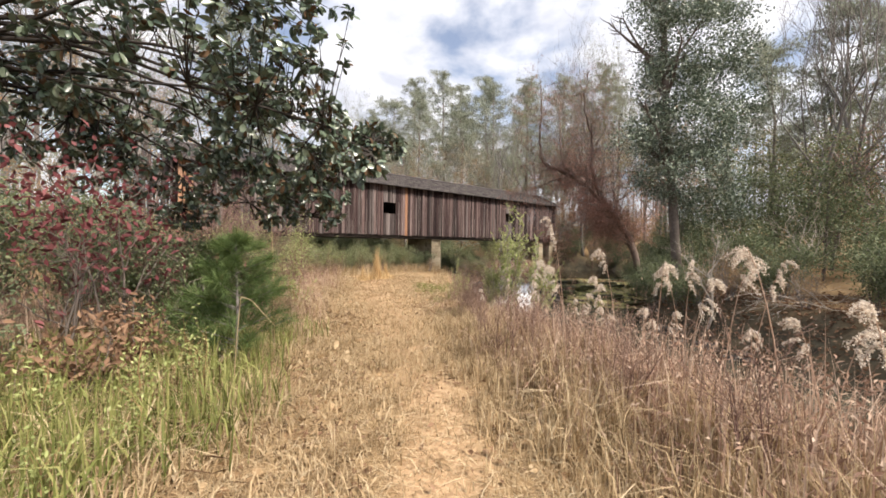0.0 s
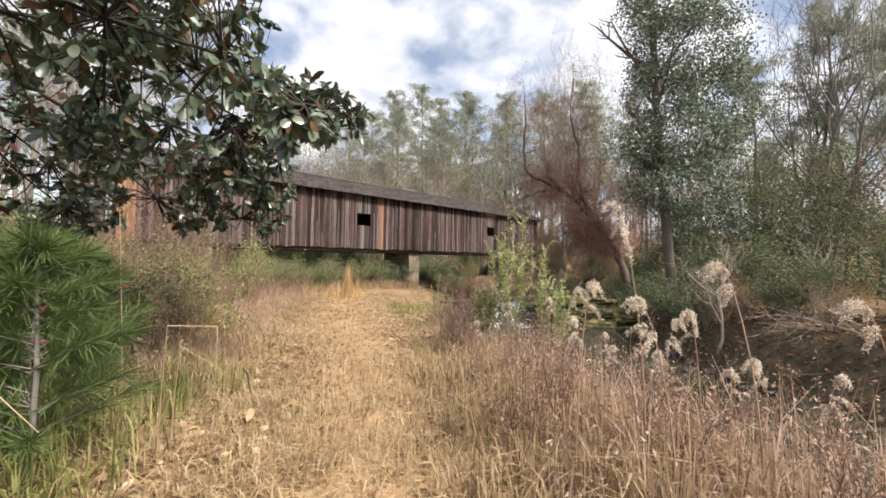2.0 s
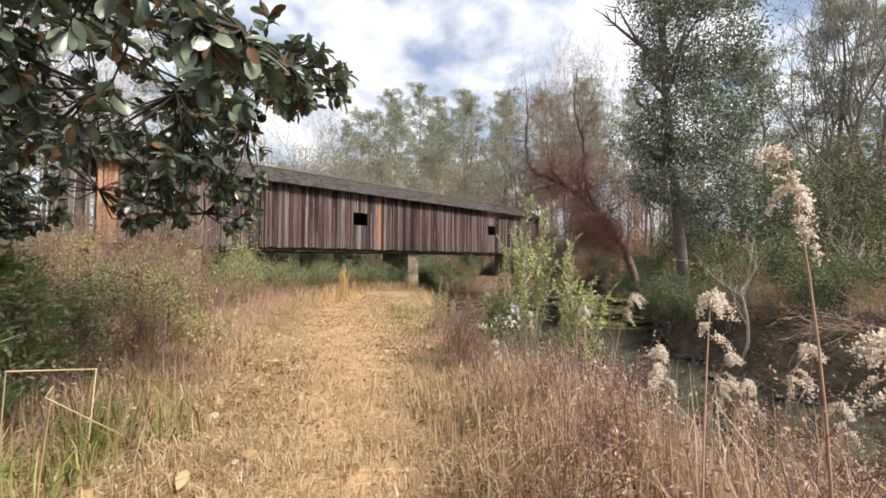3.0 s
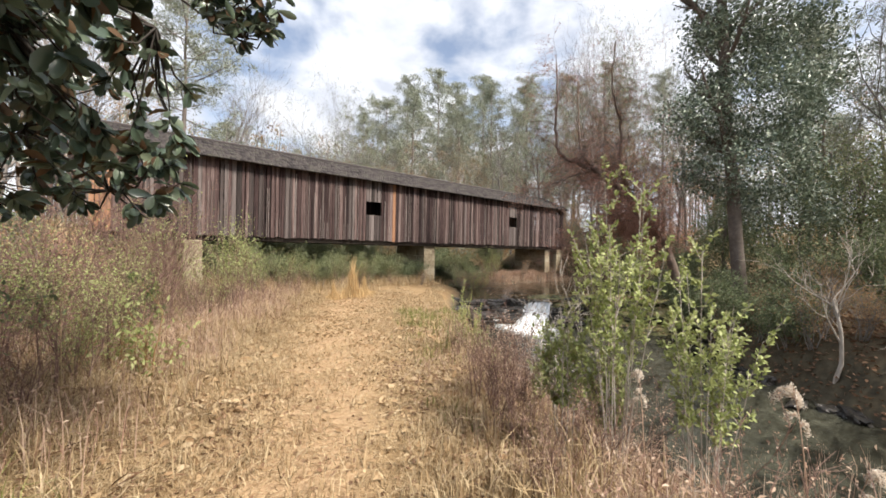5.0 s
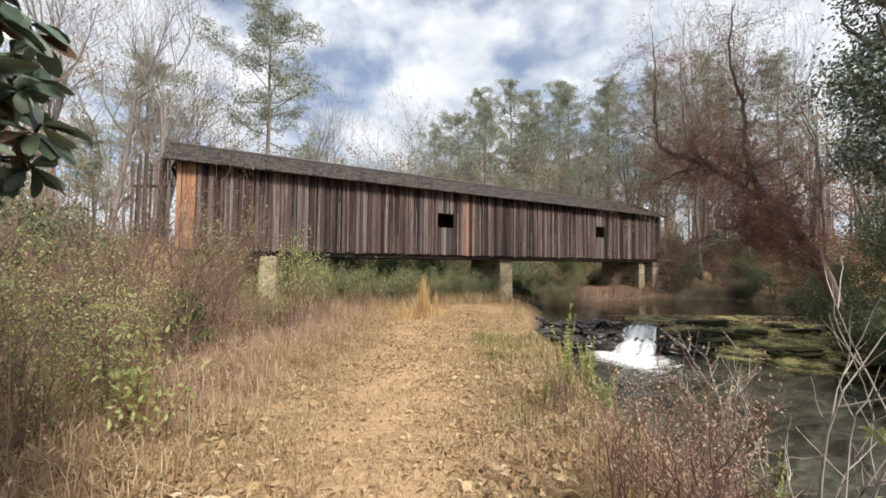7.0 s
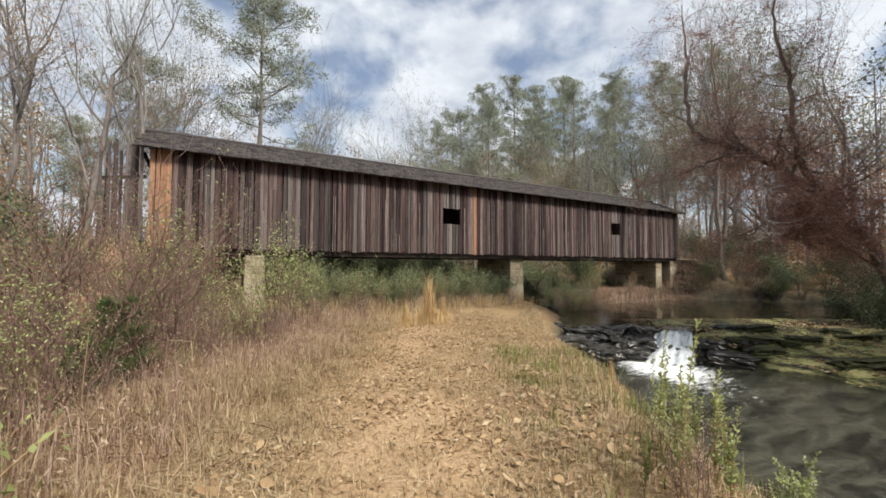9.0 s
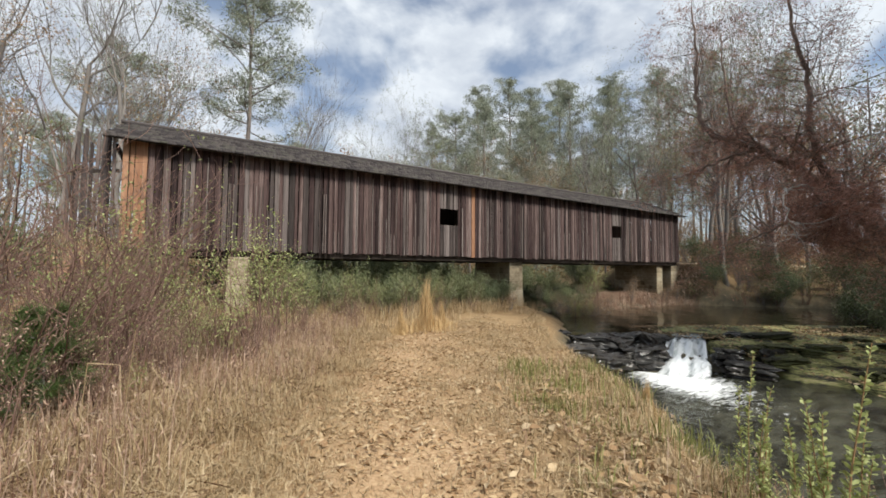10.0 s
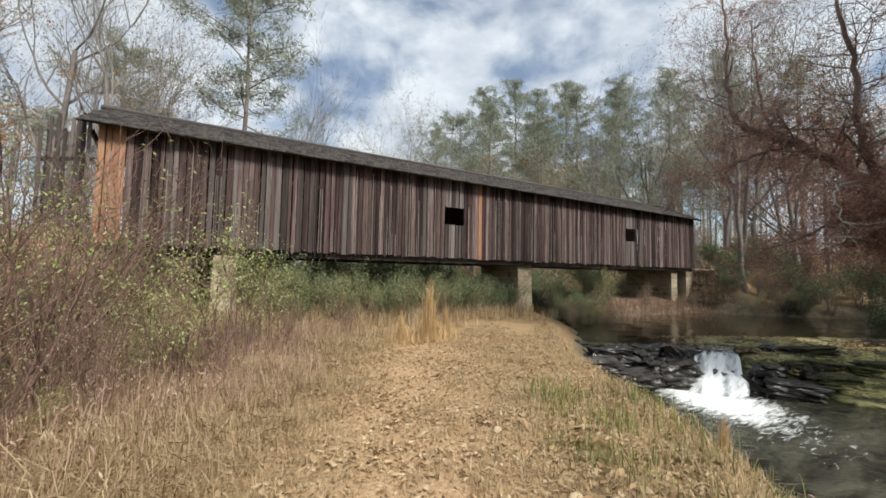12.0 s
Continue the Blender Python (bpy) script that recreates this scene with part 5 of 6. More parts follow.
def build_fall():
    nu, nv = 46, 30
    u, w = np.meshgrid(np.linspace(0, 1.15, nu), np.linspace(0, 1, nv), indexing="ij")
    la, lb, fa, fb = np.array([21.85, 14.85]), np.array([23.1, 14.05]), np.array([18.2, 13.5]), np.array([19.7, 12.35])
    e = u[..., None]
    q = (la * (1 - e) + fa * e) * (1 - w[..., None]) + (lb * (1 - e) + fb * e) * w[..., None]
    pinch = 0.16 * np.sin(np.pi * np.clip(u * 1.4, 0, 1)) * (0.5 - w)
    q = q + (lb - la) * pinch[..., None]
    drop = 0.06 * smooth(0.05, 0.3, u) + 0.55 * smooth(0.34, 0.52, u + 0.05 * np.sin(w * 17)) + 0.33 * smooth(0.64, 0.9, u + 0.05 * np.sin(w * 11 + 1))
    z = UPPER + 0.03 - 0.84 * drop / 0.94
    z += 0.04 * np.array([[noise.noise(Vector((b * 9.0, a * 3.0, 1.0))) + 0.6 * noise.noise(Vector((b * 21.0, a * 7.0, 4.0))) for b in np.linspace(0, 1, nv)] for a in np.linspace(0, 1, nu)]) * smooth(0.1, 0.3, u) * 2.2
    z = z - 0.10 * (2 * w - 1) ** 6 - 0.3 * smooth(0.9, 1.15, u)
    v = np.concatenate([q, z[..., None]], -1).reshape(-1, 3)
    i, j = np.meshgrid(np.arange(nu - 1), np.arange(nv - 1), indexing="ij")
    p = (i * nv + j).ravel()
    f = np.concatenate([np.stack([p, p + nv, p + nv + 1], 1), np.stack([p, p + nv + 1, p + 1], 1)])
    me = mesh_np("waterfall", v, f, True)
    me.materials.append(M_FALL)
    at = me.attributes.new("foam", "FLOAT", "POINT")
    at.data.foreach_set("value", np.ascontiguousarray((0.10 + 0.38 * smooth(0.1, 0.45, u) - 0.12 * smooth(0.75, 1.1, u) + 0.16 * np.sin(w * 23 + u * 3) * np.sin(w * 9 + 2) - 0.12 * (2 * w - 1) ** 4).ravel(), dtype=np.float32))
    tagged(new("waterfall", me), "white water tumbling over a dark rock ledge", "waterfall", kind="structure")


build_fall()


# ---- magnolia over the path ----
def build_magnolia():
    r = np.random.default_rng(9)
    wood, green, brown = Pile(), Pile(), Pile()
    base = np.array([-1.3, 6.2, float(land(-1.3, 6.2)) - 0.2])
    crown = [((2.0, 5.5, 4.7), (2.4, 2.7, 1.6), 310), ((3.2, 4.7, 3.0), (1.35, 1.8, 0.85), 260), ((4.2, 5.5, 2.65), (0.6, 0.6, 0.6), 55), ((4.6, 4.1, 3.25), (0.5, 0.4, 0.4), 34), ((3.45, 2.75, 2.6), (0.4, 0.35, 0.35), 16),
             ((1.8, 7.3, 2.8), (1.5, 1.5, 0.75), 120), ((3.8, 6.8, 2.2), (0.4, 0.6, 0.45), 34), ((4.5, 5.75, 2.15), (0.3, 0.3, 0.3), 16), ((2.4, 8.4, 2.1), (0.7, 0.6, 0.4), 40), ((0.0, 4.6, 4.4), (1.6, 2.0, 1.6), 140), ((0.3, 6.6, 3.4), (1.2, 1.4, 0.9), 110), ((2.6, 3.6, 4.3), (1.2, 1.2, 1.0), 90), ((5.15, 5.7, 3.75), (0.5, 0.3, 0.25), 26), ((4.3, 5.6, 3.95), (0.5, 0.5, 0.3), 22)]
    trunk = [base, base + (0.1, -0.1, 1.5), base + (0.3, -0.2, 3.2), base + (0.6, -0.3, 5.0), base + (0.7, -0.3, 7.0)]
    tube(wood, trunk, [0.24, 0.2, 0.17, 0.12, 0.05], 9)
    limbs = []
    for (c, rad, n) in crown:
        c = np.array(c)
        for k in range(2 if n > 60 else 1):
            s = np.array(trunk[2]) + UP * r.uniform(-0.6, 1.2)
            e = c + r.normal(0, 0.3, 3) * np.array(rad)
            t = np.linspace(0, 1, 9)[:, None]
            pts = s * (1 - t) + e * t + UP * (0.5 * np.sin(np.pi * t)) + np.cumsum(r.normal(0, 0.09, (9, 3)), 0)
            tube(wood, pts, np.linspace(0.036, 0.009, 9), 6)
            limbs.append(pts)
    nodes = np.concatenate(limbs)
    for (c, rad, n) in crown:
        n = int(n * (0.75 if n == 260 else 1.1 if n > 60 else 0.95))
        d = unit(r.normal(size=(n, 3))) * (0.25 + 0.75 * r.random((n, 1))) ** 0.5
        tips = np.array(c) + d * np.array(rad)
        for tip in tips:
            k = np.argmin(np.sum((nodes - tip) ** 2, 1))
            s = nodes[k]
            m = (s + tip) / 2 + r.normal(0, 0.07, 3) - UP * 0.06
            if np.linalg.norm(s - tip) < 1.6:
                tube(wood, [s, m, tip], [0.012, 0.008, 0.005], 3)
            way = unit(tip - m)
            cnt = int(r.integers(9, 15))
            a = r.uniform(0, 2 * np.pi, cnt)
            p1 = unit(np.cross(way, UP + 0.01))
            p2 = np.cross(way, p1)
            w = unit(way[None] * r.uniform(0.1, 0.7, (cnt, 1)) + np.cos(a)[:, None] * p1 + np.sin(a)[:, None] * p2 + np.array([0, 0, -0.45]))
            org = tip[None] - way[None] * r.uniform(0, 0.12, (cnt, 1))
            pick = r.random(cnt) < 0.85
            leaves(green, org[pick], w[pick], r.uniform(0.09, 0.175, pick.sum()), r.uniform(0.05, 0.08, pick.sum()), rich=True, r=r)
            leaves(brown, org[~pick], w[~pick], r.uniform(0.09, 0.17, (~pick).sum()), 0.058, rich=True, r=r)
    tree = tagged(new("magnolia_tree"), "large magnolia with dark glossy leaves overhanging the path", "tree")
    tree.location = base
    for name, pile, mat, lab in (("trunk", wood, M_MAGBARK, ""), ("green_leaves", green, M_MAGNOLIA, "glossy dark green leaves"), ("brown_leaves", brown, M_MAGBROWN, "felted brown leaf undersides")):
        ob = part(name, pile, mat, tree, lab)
        ob.location = -Vector(base)
        if name != "trunk":
            ob["kind"] = "stuff"


build_magnolia()

# ---- shrubs near the path ----
def wand_bush(seed, h, stems, low, label):
    """Pale wands fanning from one foot, leafy with short side shoots in their upper part."""
    r = np.random.default_rng(seed)
    wood, leaf = Pile(), Pile()
    for k in range(stems):
        a = k * 2.4 + r.normal(0, 0.4)
        out = np.array([math.cos(a), math.sin(a), 0])
        top = h * r.uniform(0.72, 1.0)
        t = np.linspace(0, 1, 8)[:, None]
        line = out * 0.05 + t * UP * top + t ** 1.4 * out * h * r.uniform(0.03, 0.13) + np.cumsum(r.normal(0, 0.008, (8, 3)), 0)
        line[0, 2] -= 0.08
        tube(wood, line, np.linspace(0.006, 0.002, 8), 4)
        for i in range(15):
            q = r.uniform(low, 1.0)
            o = np.array([np.interp(q, t[:, 0], line[:, j]) for j in range(3)])
            b = r.uniform(0, 2 * np.pi)
            d = unit(np.array([math.cos(b), math.sin(b), r.uniform(0.9, 1.8)]))
            ln = r.uniform(0.08, 0.24)
            tube(wood, [o, o + d * ln * 0.5, o + d * ln + UP * 0.02], [0.003, 0.0025, 0.0015], 3)
            n = 15
            g = r.uniform(0.15, 1.0, (n, 1))
            way = d * 0.5 + r.normal(0, 0.6, (n, 3)) + UP * 0.25
            leaves(leaf, o + d * ln * g, way, r.uniform(0.028, 0.052, n), 0.019, 0.1, rich=True, r=r)
    ob = tagged(new("leafy_bush"), label, "shrub")
    part("stem_clump", wood, M_PALEBARK, ob)["kind"] = "stuff"
    part("foliage", leaf, M_FRESH, ob)
    return ob


plant(wand_bush(41, 2.45, 12, 0.5, "tall light green leafy bush with pale stems on the bank"), [(7.2, 3.35, 0, 1.0), (7.5, 2.85, 130, 0.95)])
plant(wand_bush(44, 1.2, 8, 0.4, "low light green leafy bush on the creek bank"), [(7.1, 3.7, 0, 1.0), (7.4, 3.5, 80, 1.0), (7.85, 4.5, 150, 0.6), (8.9, 6.3, 100, 0.5)])
plant(shrub(50, 3.0, "tall red-brown leafless twiggy brush", None, M_TWIG, 6, 0, 0, 0.3, "twig_brush", 0.1, 2, (7, 5)), [(5.0, 13.2, 0, 0.95), (4.5, 12.5, 60, 0.9), (4.1, 13.7, 120, 1.0), (5.4, 14.3, 180, 0.85), (3.5, 12.4, 240, 0.95), (6.2, 15.8, 300, 0.55), (3.0, 14.6, 30, 1.3), (4.6, 16.4, 90, 1.45), (2.6, 11.2, 150, 0.9), (4.4, 10.9, 200, 0.6)])
plant(shrub(49, 2.4, "upright brush with fresh green leaf sprigs", M_FRESH, M_TWIG, 5, 0.055, 2, 0.22, "sprig_brush", 0.07, 2, (5, 3)), [(5.8, 14.6, 0, 0.6), (6.4, 15.2, 60, 0.55), (5.2, 14.0, 120, 1.0), (7.0, 15.0, 180, 1.1), (7.5, 15.9, 20, 1.0), (6.6, 14.2, 260, 0.85), (6.0, 15.4, 20, 0.6), (7.8, 16.9, 75, 0.85), (4.3, 9.1, 240, 0.6), (4.0, 9.8, 300, 0.7), (3.8, 8.4, 45, 0.6), (4.5, 10.3, 140, 0.6), (3.2, 9.0, 260, 0.75), (4.9, 12.9, 30, 0.65), (8.6, 18.6, 90, 0.7), (10.4, 19.8, 150, 0.7), (3.0, 10.4, 210, 0.7), (26.7, 22.2, 40, 1.15), (27.4, 22.5, 150, 0.95), (12.0, 21.2, 60, 0.6), (14.9, 21.4, 170, 0.6)])
plant(shrub(42, 1.3, "slender green willow-like shrub by the waterfall", M_FRESH, M_TANLEAF, 5, 0.034, 3, 0.10, "willow_shrub", 0.035, 2, (5, 3), spread=0.4), [(22.9, 20.4, 30, 1.1), (24.2, 20.6, 77, 1.2)])
plant(shrub(43, 2.3, "bare pale sapling with forked twigs on the bank", None, M_PALEBARK, 3, 0, 0, 0.35, "bare_sapling", 0.1, 2, (6, 4)), [(8.1, 4.5, 0, 0.85), (8.9, 5.2, 130, 0.7), (10.6, 6.6, 250, 0.4), (11.0, 5.8, 20, 0.4), (18.6, 1.8, 10, 1.3, 72), (20.2, 3.8, 100, 1.4, 78), (17.6, -0.6, 200, 1.2, 70), (22.8, 6.4, 300, 1.2, 76)])
plant(shrub(44, 2.3, "leafy brush with thin red-brown stems", M_OLIVE, M_TWIG, 7, 0.055, 1, 0.35, "thin_brush", 0.09, 2, (5, 4)),
      [(5.9, 14.3, 0, 0.55), (6.6, 15.4, 50, 0.5), (5.0, 13.4, 100, 0.85), (7.4, 16.6, 160, 0.6), (4.3, 12.4, 220, 0.8), (8.4, 17.8, 280, 0.75), (5.0, 17.2, 30, 1.6), (3.6, 11.2, 75, 0.75), (5.6, 18.8, 90, 1.5), (9.8, 19.2, 10, 0.7), (11.2, 20.2, 45, 0.7), (3.2, 9.6, 125, 0.75), (4.0, 8.5, 200, 0.55), (3.2, 13.2, 310, 0.95), (13.2, 20.6, 60, 0.7), (15, 21, 110, 0.7), (2.6, 15.4, 20, 1.0), (4.4, 15.6, 200, 1.5), (4.9, 19.4, 140, 0.95), (3.4, 18.6, 260, 0.95), (2.0, 12.0, 60, 0.9), (1.6, 10.0, 180, 0.9), (2.4, 8.0, 300, 0.7), (17, 21.4, 44, 0.6), (7.8, 19.8, 222, 0.8), (0.6, 14, 95, 1.0), (-0.6, 11, 15, 1.0), (1.2, 19.4, 10, 1.0), (37.6, 20.2, 20, 0.7), (38.8, 18.8, 80, 0.8), (40.2, 17.5, 140, 0.8), (41.4, 16.3, 200, 0.9), (39.6, 20.4, 260, 0.9), (37.0, 21.4, 320, 0.7), (43, 15.4, 50, 0.9), (42, 18.6, 110, 1.0), (38.4, 22.2, 170, 0.7), (40.4, 21.8, 230, 0.9)])
plant(shrub(45, 1.7, "dead red-brown twiggy weeds", M_RUSTGRASS, M_TWIG, 7, 0.035, 1, 0.4, "dead_weeds", 0.05, 2, (6, 4)),
      [(4.7, 11.2, 0, 0.75), (4.0, 10.2, 60, 0.75), (5.1, 12.4, 120, 0.8), (3.0, 10.8, 180, 0.9), (5.9, 13.2, 240, 0.7), (2.6, 8.8, 300, 0.7), (3.6, 7.6, 15, 0.55), (7.0, 14.6, 45, 0.6), (8.2, 4.0, 100, 0.4), (7.4, 4.6, 150, 0.62), (7.1, 4.4, 40, 0.5), (7.6, 5.1, 90, 0.55), (7.8, 4.7, 170, 0.6), (7.5, 3.7, 230, 0.5), (8.1, 3.6, 310, 0.6), (7.0, 3.4, 15, 0.45), (8.8, 6.8, 210, 0.4), (6.9, 4.0, 260, 0.4), (7.9, 5.4, 20, 0.4), (8.4, 16.2, 99, 0.6), (10.2, 18.2, 190, 0.6), (3.8, 13.9, 33, 0.9), (4.4, -0.2, 10, 0.5), (5.0, 0.6, 70, 0.5), (3.9, -1.1, 130, 0.5), (5.6, 1.6, 190, 0.5), (4.9, 1.5, 250, 0.45), (6.2, 2.4, 310, 0.45), (5.7, 0.6, 40, 0.5), (5.6, 2.5, 99, 0.4), (6.4, 3.4, 200, 0.4), (1.4, 13, 120, 1.0), (5.2, 15.2, 210, 0.9), (4.2, 17, 300, 1.0), (2.2, 17, 20, 1.0)])
plant(shrub(46, 1.5, "crimson-leaved sapling in the weeds", M_CRIMSON, M_DARKBARK, 4, 0.075, 3, 0.55, "crimson_sapling", 0.13, 2, (4, 3), bare=0.66), [(1.3, 4.4, 0, 1.42), (0.75, 4.3, 100, 1.3)])
plant(shrub(48, 1.0, "low weed with hanging brown leaves", M_BROWNLEAF, M_DARKBARK, 5, 0.10, 4, 0.8, "brown_weed", 0.1, 1, (4,)), [(1.0, 3.0, 0, 0.8), (0.3, 2.6, 70, 0.9), (1.5, 3.6, 150, 0.8)])
plant(shrub(47, 1.0, "low green leafy weed", M_FRESH, M_TANLEAF, 5, 0.06, 2, 0.7, "green_weed", 0.06, 1, (4,)), [(1.9, 2.6, 0, 0.6), (1.3, 1.6, 50, 0.5), (0.7, 2.4, 100, 0.7), (4.3, 8.7, 150, 0.9), (0.3, 1.2, 10, 0.6), (5.0, 1.6, 80, 0.35), (-0.6, 2.0, 130, 0.8), (1.5, 4.4, 75, 0.7), (2.5, 7.2, 35, 0.8), (5.5, 12.9, 200, 0.6), (9.4, 7.4, 20, 0.4), (9.9, 7.8, 60, 0.35), (4.4, 9.4, 60, 0.9), (3.9, 9.0, 160, 1.0), (4.7, 8.55, 20, 1.3), (1.0, 0.9, 200, 0.5), (0.6, 0.3, 290, 0.5), (1.5, 2.4, 330, 0.65), (0.0, 1.9, 40, 0.7), (-0.4, 0.6, 110, 0.6), (1.75, 2.9, 170, 0.7)])

plant(shrub(52, 1.5, "dense dark green leafy bush beside the path", M_EVERGREEN, M_TWIG, 9, 0.06, 2, 0.3, "green_bush", 0.07, 2, (5, 3)), [(2.0, 4.9, 0, 1.0), (2.6, 5.6, 80, 1.0), (1.5, 5.4, 160, 1.1), (3.1, 6.6, 240, 0.9), (2.2, 6.4, 300, 1.1), (0.3, 3.9, 20, 0.9), (-0.6, 5.2, 90, 1.2), (0.8, 6.3, 140, 1.2), (-1.4, 7.6, 210, 1.4), (1.0, 8.0, 270, 1.3), (2.2, 8.3, 330, 1.2), (-0.5, 9.6, 50, 1.5), (-2.2, 4.6, 120, 1.3), (-3.2, 6.4, 60, 1.6), (0.5, 10.6, 10, 1.3), (-2.4, 10.5, 80, 1.7), (-0.9, 3.2, 190, 0.8)])


def sprig(seed, h, stems=2):
    """Upright willow shoots set all along with short pointed leaves."""
    r = np.random.default_rng(seed)
    wood, leaf = Pile(), Pile()
    for k in range(stems):
        a = r.uniform(0, 2 * np.pi)
        top = h * (1.0 if k == 0 else r.uniform(0.55, 0.85))
        t = np.linspace(0, 1, 8)[:, None]
        line = t * UP * top + t ** 1.5 * np.array([math.cos(a), math.sin(a), 0]) * 0.09 * h + np.cumsum(r.normal(0, 0.008, (8, 3)), 0)
        line[0, 2] -= 0.06
        tube(wood, line, np.linspace(0.006, 0.002, 8), 4)
        n = int(95 * top)
        q = r.uniform(0.22, 1.0, n)
        o = np.stack([np.interp(q, t[:, 0], line[:, j]) for j in range(3)], 1)
        b = r.uniform(0, 2 * np.pi, n)
        way = np.stack([np.cos(b), np.sin(b), r.uniform(0.5, 1.3, n)], 1)
        leaves(leaf, o, way, r.uniform(0.035, 0.065, n) * (1.15 - 0.5 * q), 0.017, 0.08, rich=True, r=r)
    ob = tagged(new("willow_sprig"), "upright green willow shoot on the creek bank", "shrub", group="willow shoots")
    part("stem", wood, M_TANLEAF, ob)
    part("foliage", leaf, M_FRESH, ob)
    return ob


plant(sprig(42, 1.35, 2), [(8.95, 6.95, 0, 1.0), (9.9, 7.7, 60, 0.85), (9.05, 6.7, 200, 0.7)])
plant(sprig(43, 0.9, 4), [(9.2, 7.1, 0, 1.0), (9.6, 7.5, 90, 0.95), (9.75, 7.25, 180, 0.9), (9.35, 6.8, 270, 0.9), (8.7, 6.3, 220, 0.5), (10.2, 7.7, 20, 0.8), (8.35, 5.6, 75, 0.5), (9.5, 7.0, 130, 1.0), (9.9, 7.4, 310, 0.9), (8.9, 7.2, 40, 0.6)])


def young_pine(seed, h):
    r = np.random.default_rng(seed)
    wood, needle = Pile(), Pile()
    tube(wood, [(0, 0, -0.1), (0.02, 0, h * 0.5), (0, 0.03, h)], [0.02, 0.014, 0.006], 5)
    for i in range(46):
        t = r.uniform(0.08, 1)
        a = r.uniform(0, 2 * np.pi)
        ln = h * (0.62 - 0.5 * t) * r.uniform(0.7, 1.1)
        d = unit(np.array([math.cos(a), math.sin(a), 0.45]))
        o = np.array([0, 0, t * h])
        tube(wood, [o, o + d * ln], [0.006, 0.003], 3)
        n = 190
        k = r.uniform(0.15, 1, (n, 1))
        leaves(needle, o + d * ln * k, unit(d + r.normal(0, 0.6, (n, 3))), r.uniform(0.10, 0.20, n), 0.0035, 0.02, r=r)
    ob = tagged(new("young_pine"), "small bright green young pine in dry weeds", "tree", group="young pines")
    part("stem", wood, M_BARK, ob)
    part("needles", needle, M_YOUNGPINE, ob)["kind"] = "stuff"
    return ob


plant(young_pine(51, 1.25), [(2.3, 3.3, 0, 1.2), (4.75, 12.4, 90, 1.0), (4.3, 12.9, 180, 0.7), (2.5, 6.0, 20, 1.15), (1.6, 7.0, 40, 1.2), (3.2, 12.4, 130, 0.9), (2.2, 4.9, 220, 0.9)])


def broom_tuft(seed):
    r = np.random.default_rng(seed)
    p = Pile()
    n = 420
    pos = np.stack([r.normal(0, 0.10, n), r.normal(0, 0.10, n), np.zeros(n)], 1)
    blades(p, pos, r.uniform(0.45, 1.0, n) * 2.6 * np.exp(-np.hypot(pos[:, 0], pos[:, 1]) / 0.3), 0.008, 0.1, r)
    n = 900
    pos = np.stack([r.normal(0, 0.42, n), r.normal(0, 0.42, n), np.zeros(n)], 1)
    blades(p, pos, r.uniform(0.35, 0.95, n) * np.exp(-np.hypot(pos[:, 0], pos[:, 1]) / 1.2), 0.007, 0.4, r)
    ob = part("broom_grass", p, M_BROOM, None)
    return tagged(ob, "tall pale tuft of tan broom grass at the path end", "grass")


tuft = broom_tuft(61)
plant(tuft, [(12.4, 17.5, 0, 1.0), (11.4, 17.3, 50, 0.5), (13.2, 17.9, 100, 0.55), (11.6, 9.5, 30, 0.3)])

# ---- grasses, weeds and fallen leaves ----
def scatter(n, x0, x1, y0, y1, weight, r):
    """Random places in a rectangle, kept by a weight between 0 and 1."""
    out = []
    got = 0
    while got < n:
        x, y = r.uniform(x0, x1, n), r.uniform(y0, y1, n)
        k = r.random(n) < weight(x, y)
        out.append(np.stack([x[k], y[k]], 1))
        got += k.sum()
    q = np.concatenate(out)[:n]
    return np.column_stack([q, land(q[:, 0], q[:, 1]) - 0.01])


def offset(x, y):
    return (x - path_x(y)) * 0.8


def patchy(x, y, f=1.0):
    return 0.5 + 0.5 * np.sin(x * 2.1 * f + 1.7 * np.sin(y * 1.3 * f)) * np.cos(y * 1.9 * f + np.sin(x * 0.9))


def dry(x, y):
    return 1 - smooth(0.0, 0.5, (x - bank_x(y)) / (water_x(y) - bank_x(y)))


def worn(x, y):
    return 1 - 0.85 * np.exp(-(offset(x, y) / 0.65) ** 2) * (1 - smooth(8, 11.5, y))


def field(name, label, mat, pile):
    ob = part(name, pile, mat, None)
    tagged(ob, label, "grass", kind="stuff")


